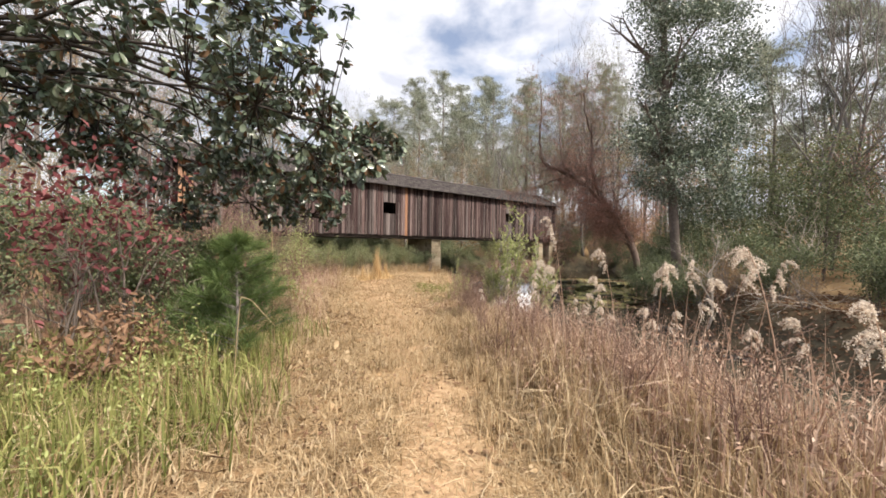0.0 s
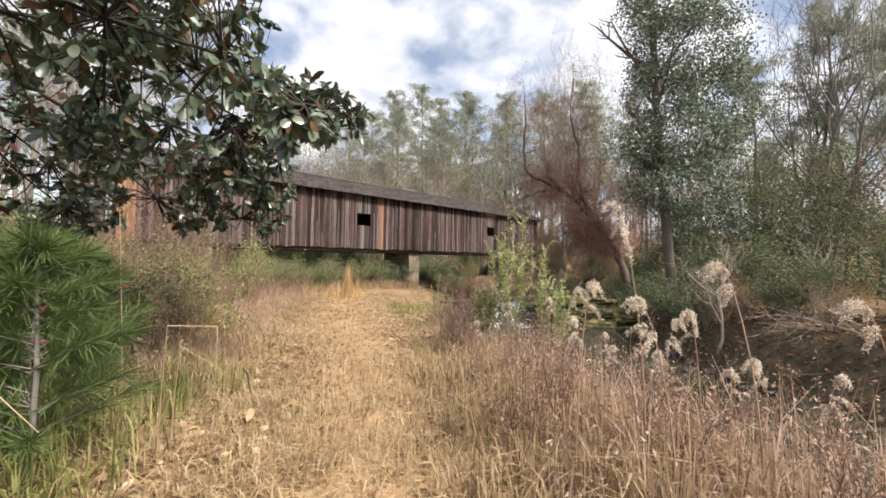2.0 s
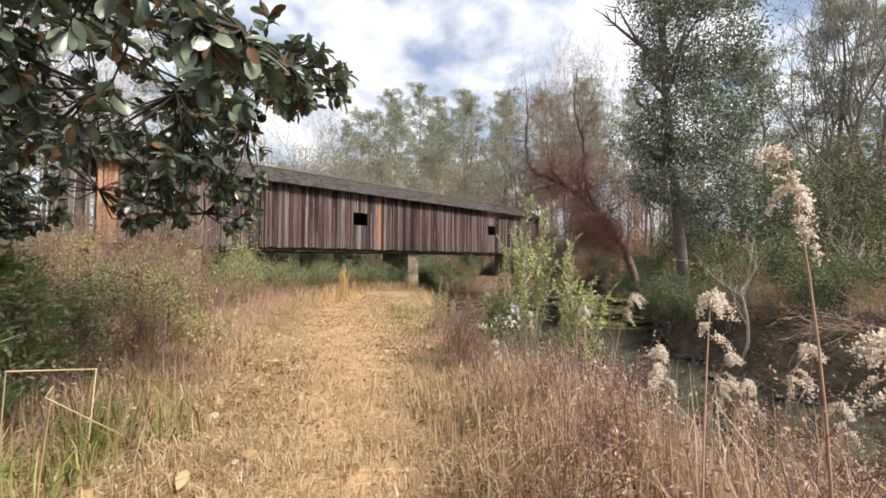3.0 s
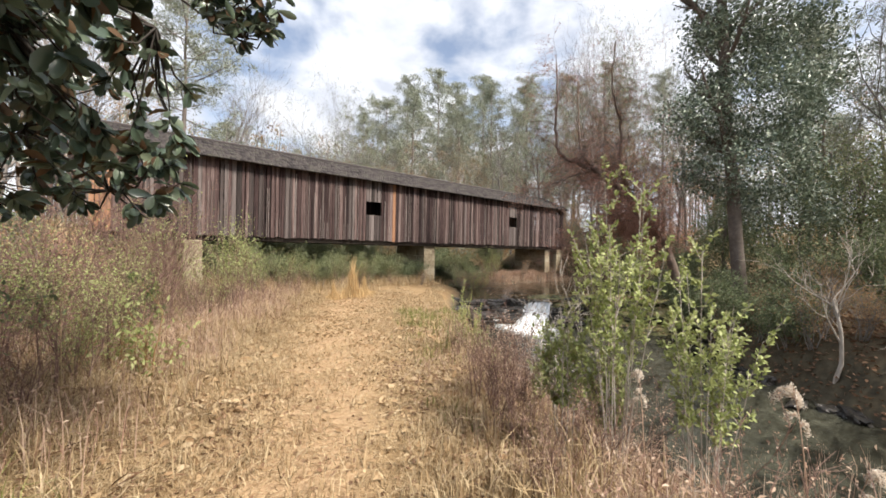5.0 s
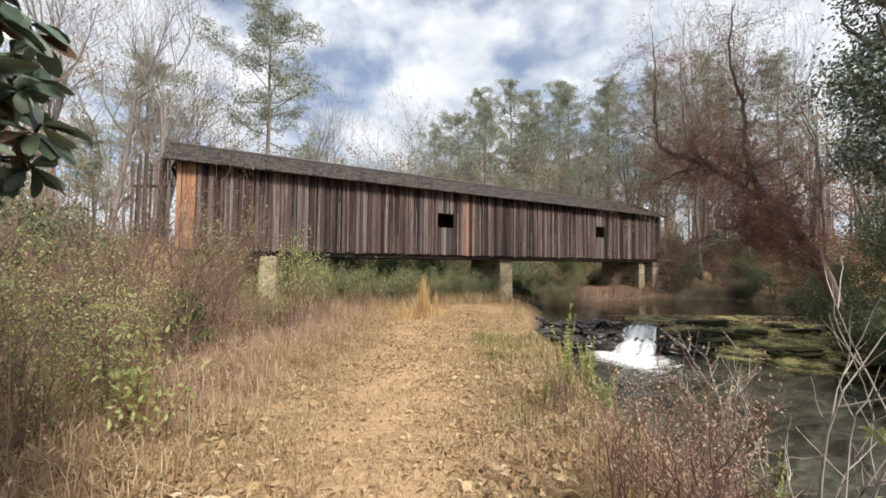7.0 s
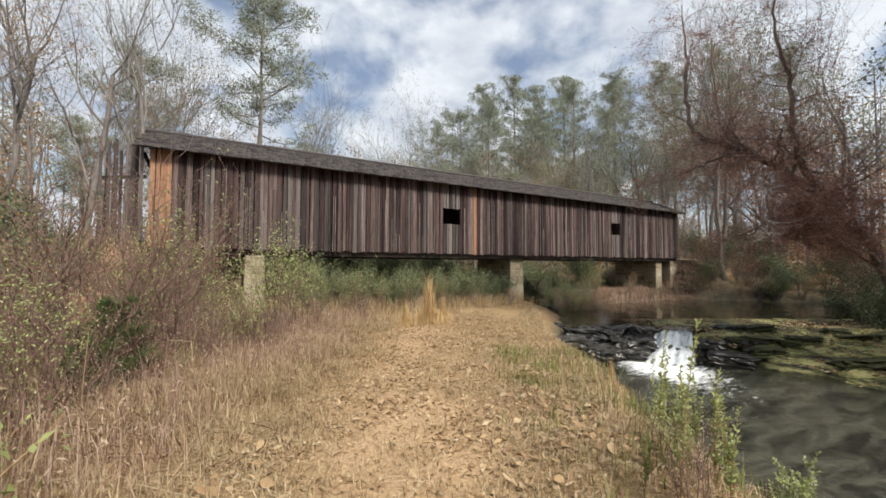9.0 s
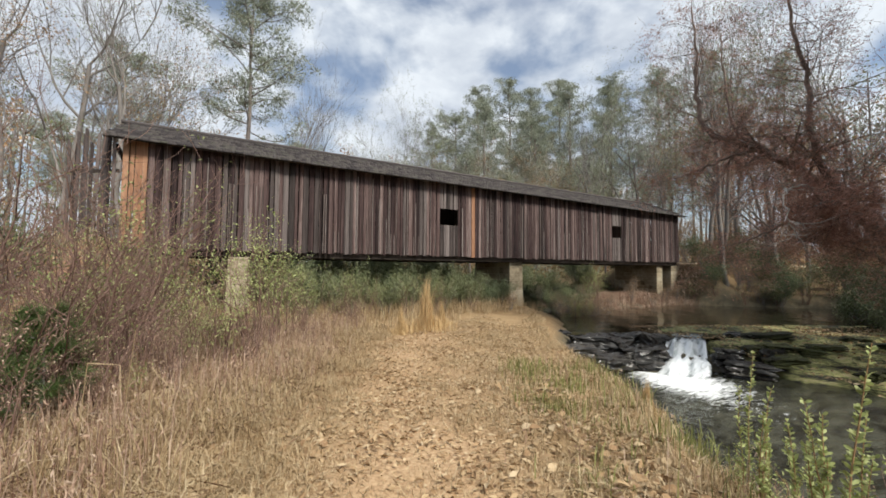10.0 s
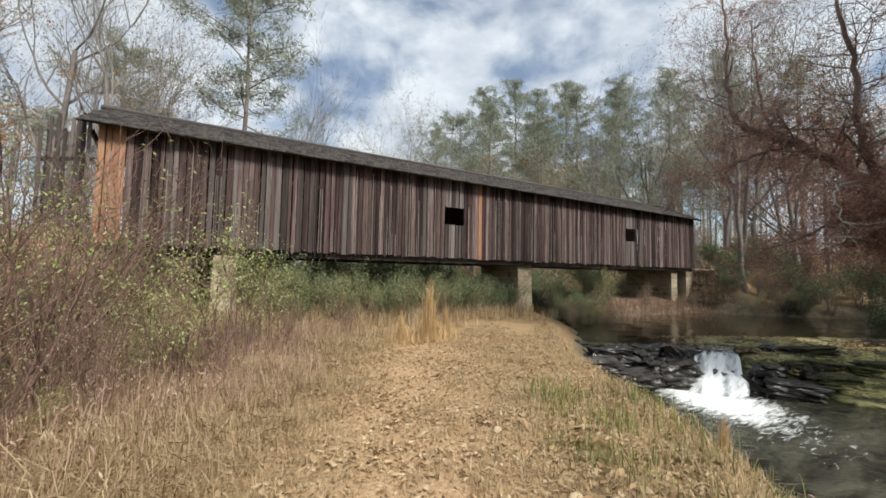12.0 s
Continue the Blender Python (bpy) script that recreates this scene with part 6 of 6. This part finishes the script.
def build_grass():
    r = np.random.default_rng(71)
    # short straw on and beside the path
    p = Pile()
    q = scatter(108000, -3, 16, -2.5, 19, lambda x, y: (0.25 + 0.75 * patchy(x, y)) * (1 - smooth(1.5, 4.0, np.abs(offset(x, y)))) * dry(x, y) * (0.45 + 0.55 * smooth(0.1, 0.8, np.abs(offset(x, y)))), r)
    hh = r.uniform(0.03, 0.13, len(q)) * (0.45 + 0.75 * smooth(0.2, 1.3, np.abs(offset(q[:, 0], q[:, 1]))))
    blades(p, q, hh, r.uniform(0.0025, 0.0055, len(q)), 1.9, r)
    field("short_grass", "short dry trampled straw grass along the path", M_STRAW, p)
    # straw trodden flat on the path
    p = Pile()
    q = scatter(42000, -2, 13, -2.5, 14, lambda x, y: (0.15 + 0.85 * patchy(x, y, 1.6)) * (1 - smooth(1.2, 2.4, np.abs(offset(x, y)))) * (1 - 0.6 * smooth(5, 10, y)) * dry(x, y), r)
    q[:, 2] += r.uniform(0.012, 0.03, len(q))
    leaves(p, q, r.normal(size=q.shape) * np.array([1, 1, 0.12]), r.uniform(0.05, 0.2, len(q)), r.uniform(0.003, 0.006, len(q)), 0.01, r=r)
    field("matted_straw", "flat trodden straw on the footpath", M_STRAW, p)
    # taller straw in tussocks on the left
    p = Pile()
    c = scatter(3300, -4, 12, -2.4, 19, lambda x, y: smooth(0.12, 0.7, -offset(x, y) - 0.55 * smooth(6, 9, y)) * (1 - smooth(4.5, 7.5, -offset(x, y))) * (0.25 + 0.75 * patchy(x, y, 0.6)), r)
    k = 26
    q = np.repeat(c, k, 0) + np.column_stack([r.normal(0, 0.10, (len(c) * k, 2)), np.zeros(len(c) * k)])
    hh = np.repeat(r.uniform(0.25, 0.62, len(c)), k) * r.uniform(0.5, 1.15, len(q)) * (0.30 + 0.5 * smooth(0.5, 2.2, -offset(q[:, 0], q[:, 1])))
    blades(p, q, hh, r.uniform(0.003, 0.006, len(q)), 1.15, r)
    bits = q[::5] + np.column_stack([r.normal(0, 0.08, (len(q[::5]), 2)), r.uniform(0.02, 0.16, len(q[::5]))])
    leaves(p, bits, r.normal(size=bits.shape) * np.array([1, 1, 0.4]), r.uniform(0.05, 0.2, len(bits)), 0.004, 0.02, r=r)
    field("straw_tussocks", "golden dry grass tussocks beside the path", M_STRAW, p)
    # low tufts growing on the path itself
    p = Pile()
    c = scatter(900, 0, 11, -2.4, 13, lambda x, y: (0.1 + 0.9 * patchy(x + 2, y + 1, 1.2) ** 2) * (1 - smooth(0.7, 1.2, np.abs(offset(x, y)))) * (1 - 0.75 * smooth(2.5, 6, y)), r)
    k = 22
    q = np.repeat(c, k, 0) + np.column_stack([r.normal(0, 0.09, (len(c) * k, 2)), np.zeros(len(c) * k)])
    blades(p, q, np.repeat(r.uniform(0.06, 0.2, len(c)), k) * r.uniform(0.5, 1.2, len(q)), r.uniform(0.002, 0.0045, len(q)), 1.2, r)
    field("path_tufts", "low dry grass tufts growing on the footpath", M_STRAW, p)
    # brown weeds mixed into the straw
    p = Pile()
    q = scatter(14000, -4, 12, -1, 19, lambda x, y: smooth(1.2, 2.4, -offset(x, y)) * (1 - smooth(5, 8, -offset(x, y))) * patchy(x + 5, y, 0.5) * smooth(2, 6, y), r)
    blades(p, q, r.uniform(0.25, 0.85, len(q)) * (0.8 + 0.5 * smooth(2.2, 4.0, -offset(q[:, 0], q[:, 1]))), r.uniform(0.0025, 0.005, len(q)), 0.5, r)
    bits = np.repeat(q[::4], 3, 0)
    bits = bits + np.column_stack([r.normal(0, 0.08, (len(bits), 2)), r.uniform(0.05, 0.6, len(bits))])
    leaves(p, bits, r.normal(size=bits.shape), r.uniform(0.03, 0.08, len(bits)), 0.016, r=r)
    field("brown_weeds", "brown dead weeds mixed into the dry grass", M_RUSTGRASS, p)
    # dark broken stems lying in the straw
    p = Pile()
    q = scatter(9000, -3, 12, -1, 18, lambda x, y: smooth(0.8, 2.0, -offset(x, y)) * (1 - smooth(4, 7, -offset(x, y))) * (0.1 + 0.9 * patchy(x + 2, y, 1.1) ** 2), r)
    q[:, 2] += r.uniform(0.02, 0.14, len(q))
    leaves(p, q, r.normal(size=q.shape) * np.array([1, 1, 0.5]), r.uniform(0.08, 0.35, len(q)), r.uniform(0.005, 0.012, len(q)), 0.03, r=r)
    field("fallen_stems", "dark brown broken weed stems lying in the straw", M_BROWNLEAF, p)
    # green grass at the start and on the bank
    p = Pile()
    c = scatter(620, -4, 7, -2.2, 8, lambda x, y: smooth(-4, -1.5, x) * smooth(-2.2, -1.2, y) * smooth(1.1, 2.0, -offset(x, y)) * (1 - smooth(3, 7, y)) * (0.3 + 0.7 * patchy(x, y, 0.8)), r)
    k = 26
    q = np.repeat(c, k, 0) + np.column_stack([r.normal(0, 0.13, (len(c) * k, 2)), np.zeros(len(c) * k)])
    blades(p, q, r.uniform(0.2, 0.6, len(q)), r.uniform(0.004, 0.009, len(q)), 0.55, r)
    c = scatter(110, 7, 14, 4, 12, lambda x, y: smooth(0.9, 2.0, offset(x, y)) * (1 - smooth(0.35, 0.8, (x - bank_x(y)) / (water_x(y) - bank_x(y)))), r)
    q = np.repeat(c, k, 0) + np.column_stack([r.normal(0, 0.15, (len(c) * k, 2)), np.zeros(len(c) * k)])
    blades(p, q, r.uniform(0.1, 0.35, len(q)), 0.005, 0.5, r)
    field("green_grass", "green and yellow grass in the weeds", M_GREENGRASS, p)
    # rust-brown weeds on the creek bank
    p = Pile()
    q = scatter(11000, 1, 14, -3, 12, lambda x, y: smooth(-3.0, -1.9, y) * smooth(0.6, 1.4, offset(x, y)) * (1 - 0.75 * smooth(2.0, 4.0, y)) * (1 - 0.85 * smooth(6, 8, y)) * (1 - 0.85 * smooth(0.1, 0.8, (x - bank_x(y)) / (water_x(y) - bank_x(y)))) * (0.3 + 0.7 * patchy(x, y, 0.7)), r)
    tall = (1.0 - 0.55 * smooth(1.5, 4.5, q[:, 1])) * (0.4 + 0.6 * smooth(0.8, 2.2, offset(q[:, 0], q[:, 1])))
    blades(p, q, r.uniform(0.35, 1.15, len(q)) * tall, r.uniform(0.0025, 0.005, len(q)), 0.5, r)
    bits = np.repeat(q[::4], 4, 0)
    bits = bits + np.column_stack([r.normal(0, 0.06, (len(bits), 2)), r.uniform(0.1, 0.8, len(bits)) * np.repeat(tall[::4], 4)])
    leaves(p, bits, r.normal(size=bits.shape), r.uniform(0.03, 0.07, len(bits)), 0.015, r=r)
    field("rust_weeds", "rust-brown dead weed stems on the creek bank", M_RUSTGRASS, p)
    p = Pile()
    c = scatter(1100, 1.5, 13, -3, 11, lambda x, y: smooth(0.28, 0.75, offset(x, y)) * (1 - smooth(0.2, 0.7, (x - bank_x(y)) / (water_x(y) - bank_x(y)))) * (1 - 0.6 * smooth(3, 6, y)), r)
    k = 30
    q = np.repeat(c, k, 0) + np.column_stack([r.normal(0, 0.08, (len(c) * k, 2)), np.zeros(len(c) * k)])
    hh = np.repeat(r.uniform(0.2, 0.7, len(c)), k) * r.uniform(0.5, 1.1, len(q)) * (1 - 0.8 * smooth(2.5, 6.5, q[:, 1])) * (0.4 + 0.6 * smooth(0.4, 1.3, offset(q[:, 0], q[:, 1])))
    blades(p, q, hh, r.uniform(0.003, 0.006, len(q)), 0.7, r)
    field("bank_straw", "pale dry grass clumps on the creek bank", M_STRAW, p)
    # pale weeds and stems on the slope towards the water
    p = Pile()
    c = scatter(420, 6.2, 10.5, 0.5, 6.0, lambda x, y: smooth(0.0, 0.25, (x - bank_x(y)) / (water_x(y) - bank_x(y))) * (1 - smooth(0.6, 0.85, (x - bank_x(y)) / (water_x(y) - bank_x(y)))), r)
    k = 22
    q = np.repeat(c, k, 0) + np.column_stack([r.normal(0, 0.11, (len(c) * k, 2)), np.zeros(len(c) * k)])
    q[:, 2] = land(q[:, 0], q[:, 1]) - 0.02
    blades(p, q, np.repeat(r.uniform(0.25, 0.75, len(c)), k) * r.uniform(0.5, 1.2, len(q)), r.uniform(0.002, 0.0045, len(q)), 0.6, r)
    bits = q[::6] + np.column_stack([r.normal(0, 0.06, (len(q[::6]), 2)), r.uniform(0.05, 0.4, len(q[::6]))])
    leaves(p, bits, r.normal(size=bits.shape), r.uniform(0.03, 0.08, len(bits)), 0.022, r=r)
    field("slope_weeds", "pale brown weeds on the slope above the water", M_RUSTGRASS, p)
    # ragged grass along the brink of the bank
    p = Pile()
    c = scatter(420, 7, 20, 4.5, 20, lambda x, y: np.exp(-((x - bank_x(y) - 0.15) / 0.28) ** 2) * (0.3 + 0.7 * patchy(x, y, 1.1)), r)
    k = 24
    q = np.repeat(c, k, 0) + np.column_stack([r.normal(0, 0.10, (len(c) * k, 2)), np.zeros(len(c) * k)])
    blades(p, q, r.uniform(0.06, 0.24, len(q)), r.uniform(0.003, 0.006, len(q)), 0.8, r)
    field("brink_grass", "ragged dry grass hanging over the bank", M_STRAW, p)
    # scattered fallen leaves
    p = Pile()
    q = scatter(11000, -2, 16, -2.4, 19, lambda x, y: (0.15 + 0.85 * patchy(x + 3, y, 1.3)) * (0.35 + 0.65 * np.exp(-((offset(x, y) - 1.1) / 1.2) ** 2)) * (1 - smooth(2.5, 4.5, np.abs(offset(x, y)))) * dry(x, y) * worn(x, y), r)
    q[:, 2] += r.uniform(0.015, 0.05, len(q))
    w = r.normal(size=q.shape) * np.array([1, 1, 0.15])
    leaves(p, q, w, 0.03 + 0.11 * r.random(len(q)) ** 2.2, r.uniform(0.015, 0.05, len(q)), 0.08, r=r)
    ob = part("leaf_litter", p, M_LITTER, None)
    tagged(ob, "brown and tan fallen leaves scattered on the path", "leaves", kind="stuff")
    p = Pile()
    q = scatter(5200, 0, 10, -2.4, 7, lambda x, y: (0.08 + 0.92 * patchy(x + 1, y + 4, 1.9) ** 2) * (1 - smooth(1.3, 2.2, np.abs(offset(x, y)))) * dry(x, y) * worn(x, y), r)
    q[:, 2] += r.uniform(0.015, 0.05, len(q))
    leaves(p, q, r.normal(size=q.shape) * np.array([1, 1, 0.3]), r.uniform(0.03, 0.085, len(q)), r.uniform(0.015, 0.04, len(q)), 0.14, r=r)
    ob = part("broken_leaves", p, M_BROWNLEAF, None)
    tagged(ob, "small broken dark brown leaves among the straw", "leaves", kind="stuff")
    # curled leaves gathered along both edges of the path
    p = Pile()
    q = scatter(2200, 1.5, 12, 0, 11, lambda x, y: (0.05 + 0.95 * patchy(x, y + 5, 1.7) ** 2) * (np.exp(-((offset(x, y) - 1.55) / 0.4) ** 2) + 0.6 * np.exp(-((offset(x, y) + 1.3) / 0.4) ** 2)) * dry(x, y), r)
    q[:, 2] += r.uniform(0.02, 0.06, len(q))
    leaves(p, q, r.normal(size=q.shape) * np.array([1, 1, 0.25]), r.uniform(0.07, 0.14, len(q)), r.uniform(0.045, 0.085, len(q)), 0.16, rich=True, r=r)
    ob = part("curled_leaves", p, M_LITTER, None)
    tagged(ob, "large curled brown leaves gathered along the path edges", "leaves", kind="stuff")
    # matted leaves on the wider path
    p = Pile()
    q = scatter(14000, 3, 16, 4.5, 17.5, lambda x, y: (0.1 + 0.9 * patchy(x, y + 2, 1.5) ** 2) * (1 - smooth(1.6, 3.2, np.abs(offset(x, y) - 0.6))) * smooth(4.5, 8, y) * dry(x, y) * worn(x, y), r)
    q[:, 2] += r.uniform(0.012, 0.04, len(q))
    leaves(p, q, r.normal(size=q.shape) * np.array([1, 1, 0.2]), 0.035 + 0.075 * r.random(len(q)) ** 1.5, r.uniform(0.02, 0.05, len(q)), 0.2, r=r)
    ob = part("path_leaves", p, M_LITTER, None)
    tagged(ob, "matted brown leaves covering the wide path", "leaves", kind="stuff")
    # leaves lying on the rock shelf and the shallows
    p = Pile()
    q = scatter(2600, 21.5, 34, 5, 16.5, lambda x, y: (upstream(x, y) > -4.4) * (upstream(x, y) < 3.5) * (x < far_x(y) + 0.3) * (0.15 + 0.85 * patchy(x, y, 0.9) ** 2), r)
    q[:, 2] = np.maximum(shelf_z(q[:, 0], q[:, 1]) + 0.03, UPPER + 0.02 - 2.0 * (upstream(q[:, 0], q[:, 1]) < 0.3))
    leaves(p, q, r.normal(size=q.shape) * np.array([1, 1, 0.1]), r.uniform(0.07, 0.16, len(q)), 0.06, 0.06, r=r)
    ob = part("shelf_litter", p, M_LITTER, None)
    tagged(ob, "tan fallen leaves lying on the mossy rock shelf", "leaves", kind="stuff")
    # litter on the far bank
    p = Pile()
    q = scatter(9000, 13, 32, -4, 12, lambda x, y: smooth(-0.2, 0.5, x - far_x(y)) * (1 - smooth(3, 8, x - far_x(y))), r)
    q[:, 2] += 0.03
    leaves(p, q, r.normal(size=q.shape) * np.array([1, 1, 0.3]), r.uniform(0.08, 0.16, len(q)), 0.07, 0.15, r=r)
    ob = part("bank_litter", p, M_BROWNLEAF, None)
    tagged(ob, "fallen leaves covering the far creek bank", "leaves", kind="stuff")
    # brown growth on the gravel bar below the bridge
    p = Pile()
    c = scatter(900, 23, 39, 20.5, 28, lambda x, y: smooth(24.0, 27.5, x) * np.exp(-((y - 24.0) / 2.3) ** 2), r)
    k = 22
    q = np.repeat(c, k, 0) + np.column_stack([r.normal(0, 0.2, (len(c) * k, 2)), np.zeros(len(c) * k)])
    blades(p, q, r.uniform(0.15, 0.55, len(q)), 0.011, 0.6, r)
    field("bar_grass", "low brown grass on the bar below the bridge", M_RUSTGRASS, p)
    # rough growth under and beyond the bridge
    p = Pile()
    c = scatter(1500, -8, 22, 14, 34, lambda x, y: smooth(16.5, 19, y + 0.25 * (8 - x)) * dry(x, y) * (0.3 + 0.7 * patchy(x, y, 0.5)), r)
    k = 18
    q = np.repeat(c, k, 0) + np.column_stack([r.normal(0, 0.16, (len(c) * k, 2)), np.zeros(len(c) * k)])
    blades(p, q, r.uniform(0.3, 0.85, len(q)), 0.009, 0.4, r)
    field("rough_grass", "rough tan grass around the bridge piers", M_STRAW, p)


build_grass()


def plume(seed, h):
    """A dead goldenrod: a bowed stem with curled fluffy seed heads."""
    r = np.random.default_rng(seed)
    stem, fluff = Pile(), Pile()
    a = r.uniform(0, 2 * np.pi)
    out = np.array([math.cos(a), math.sin(a), 0])
    t = np.linspace(0, 1, 9)
    pts = np.array([UP * h * k + out * 0.13 * h * k ** 2.5 for k in t])
    pts[-1] -= UP * 0.03
    tube(stem, pts, np.linspace(0.006, 0.002, 9), 4)
    for i in range(8):
        k = r.uniform(0.8, 1.0)
        o = np.array([np.interp(k, t, pts[:, j]) for j in range(3)])
        b = r.uniform(0, 2 * np.pi)
        d = np.array([math.cos(b), math.sin(b), 0.5]) * 0.6 + out * 0.7
        ln = r.uniform(0.06, 0.13) * (1.25 - k) * 2.8
        s = np.linspace(0, 1, 6)
        arc = np.array([o + d * ln * q + UP * ln * (0.45 * q - 1.3 * q * q) for q in s])
        tube(stem, arc, np.linspace(0.0025, 0.001, 6), 3)
        n = 150
        q = r.uniform(0.15, 1, n)
        c = np.stack([np.interp(q, s, arc[:, j]) for j in range(3)], 1) + r.normal(0, 0.0065, (n, 3))
        leaves(fluff, c, r.normal(size=(n, 3)), r.uniform(0.007, 0.014, n), 0.007, r=r)
    ob = tagged(new("goldenrod"), "dead goldenrod stem with pale fluffy seed head", "weed", group="goldenrod stems")
    part("stem", stem, M_RUSTGRASS, ob)
    part("seed_head", fluff, M_PLUME, ob)["kind"] = "stuff"
    return ob


for seed, h, rows in ((81, 1.7, [(4.85, 0.65, 0, 1.0), (5.3, -0.3, 60, 0.9), (4.7, -0.9, 130, 0.85)]),
                      (82, 1.35, [(4.62, 0.95, 0, 0.95), (4.95, 0.15, 90, 1.0), (5.4, 0.5, 170, 0.95), (4.4, -0.4, 220, 0.95), (5.9, 1.8, 300, 0.9), (6.4, 2.2, 35, 0.85), (4.0, -1.2, 110, 1.0), (5.0, -1.3, 250, 1.0), (6.9, 0.6, 15, 1.15), (5.15, -0.35, 80, 1.0), (6.2, 0.2, 145, 1.1), (5.9, -0.7, 190, 1.15), (7.3, 1.5, 240, 1.1), (4.3, -0.85, 320, 0.95)]),
                      (83, 1.15, [(4.5, 0.4, 0, 1.0), (5.2, 1.2, 70, 0.9), (4.1, -0.7, 140, 1.0), (5.6, 0.0, 210, 1.0), (6.6, 2.9, 290, 0.8), (5.5, 2.4, 330, 0.7), (3.7, -1.6, 25, 1.0), (6.2, 1.3, 155, 1.0), (6.6, 1.0, 45, 1.2), (5.9, 0.9, 120, 1.1), (7.6, 2.2, 200, 1.2), (7.0, 1.8, 280, 1.1), (4.7, -1.3, 345, 1.0)])):
    plant(plume(seed, h), rows)


def build_stalks():
    r = random.Random(91)
    for x, y, h in ((2.75, 3.35, 1.75), (2.9, 3.0, 0.95), (3.0, 3.2, 0.8), (2.1, 2.4, 0.9), (3.9, 8.0, 1.2), (4.6, 9.0, 1.0), (4.9, 10.2, 1.1), (3.4, 6.6, 0.9), (5.95, 10.5, 0.9), (5.7, 10.9, 1.15), (5.5, 10.4, 0.95)):
        p = Pile()
        z = float(land(x, y))
        b = Vector((r.uniform(-0.08, 0.08), r.uniform(-0.08, 0.08)))
        tube(p, [(0, 0, -0.05), (b.x * 0.4, b.y * 0.4, h * 0.5), (b.x, b.y, h)], [0.005, 0.004, 0.0025], 4)
        if h < 1.0:
            tube(p, [(b.x, b.y, h), (b.x + r.uniform(-0.3, 0.3), b.y - 0.1, h - 0.02), (b.x + 0.25, b.y - 0.2, h * 0.7)], [0.004, 0.0035, 0.002], 4)
        ob = part("dry_stalk", p, M_STRAW, None)
        ob.location = (x, y, z)
        tagged(ob, "tall pale dry stalk standing in the weeds", "weed", group="dry stalks")


build_stalks()
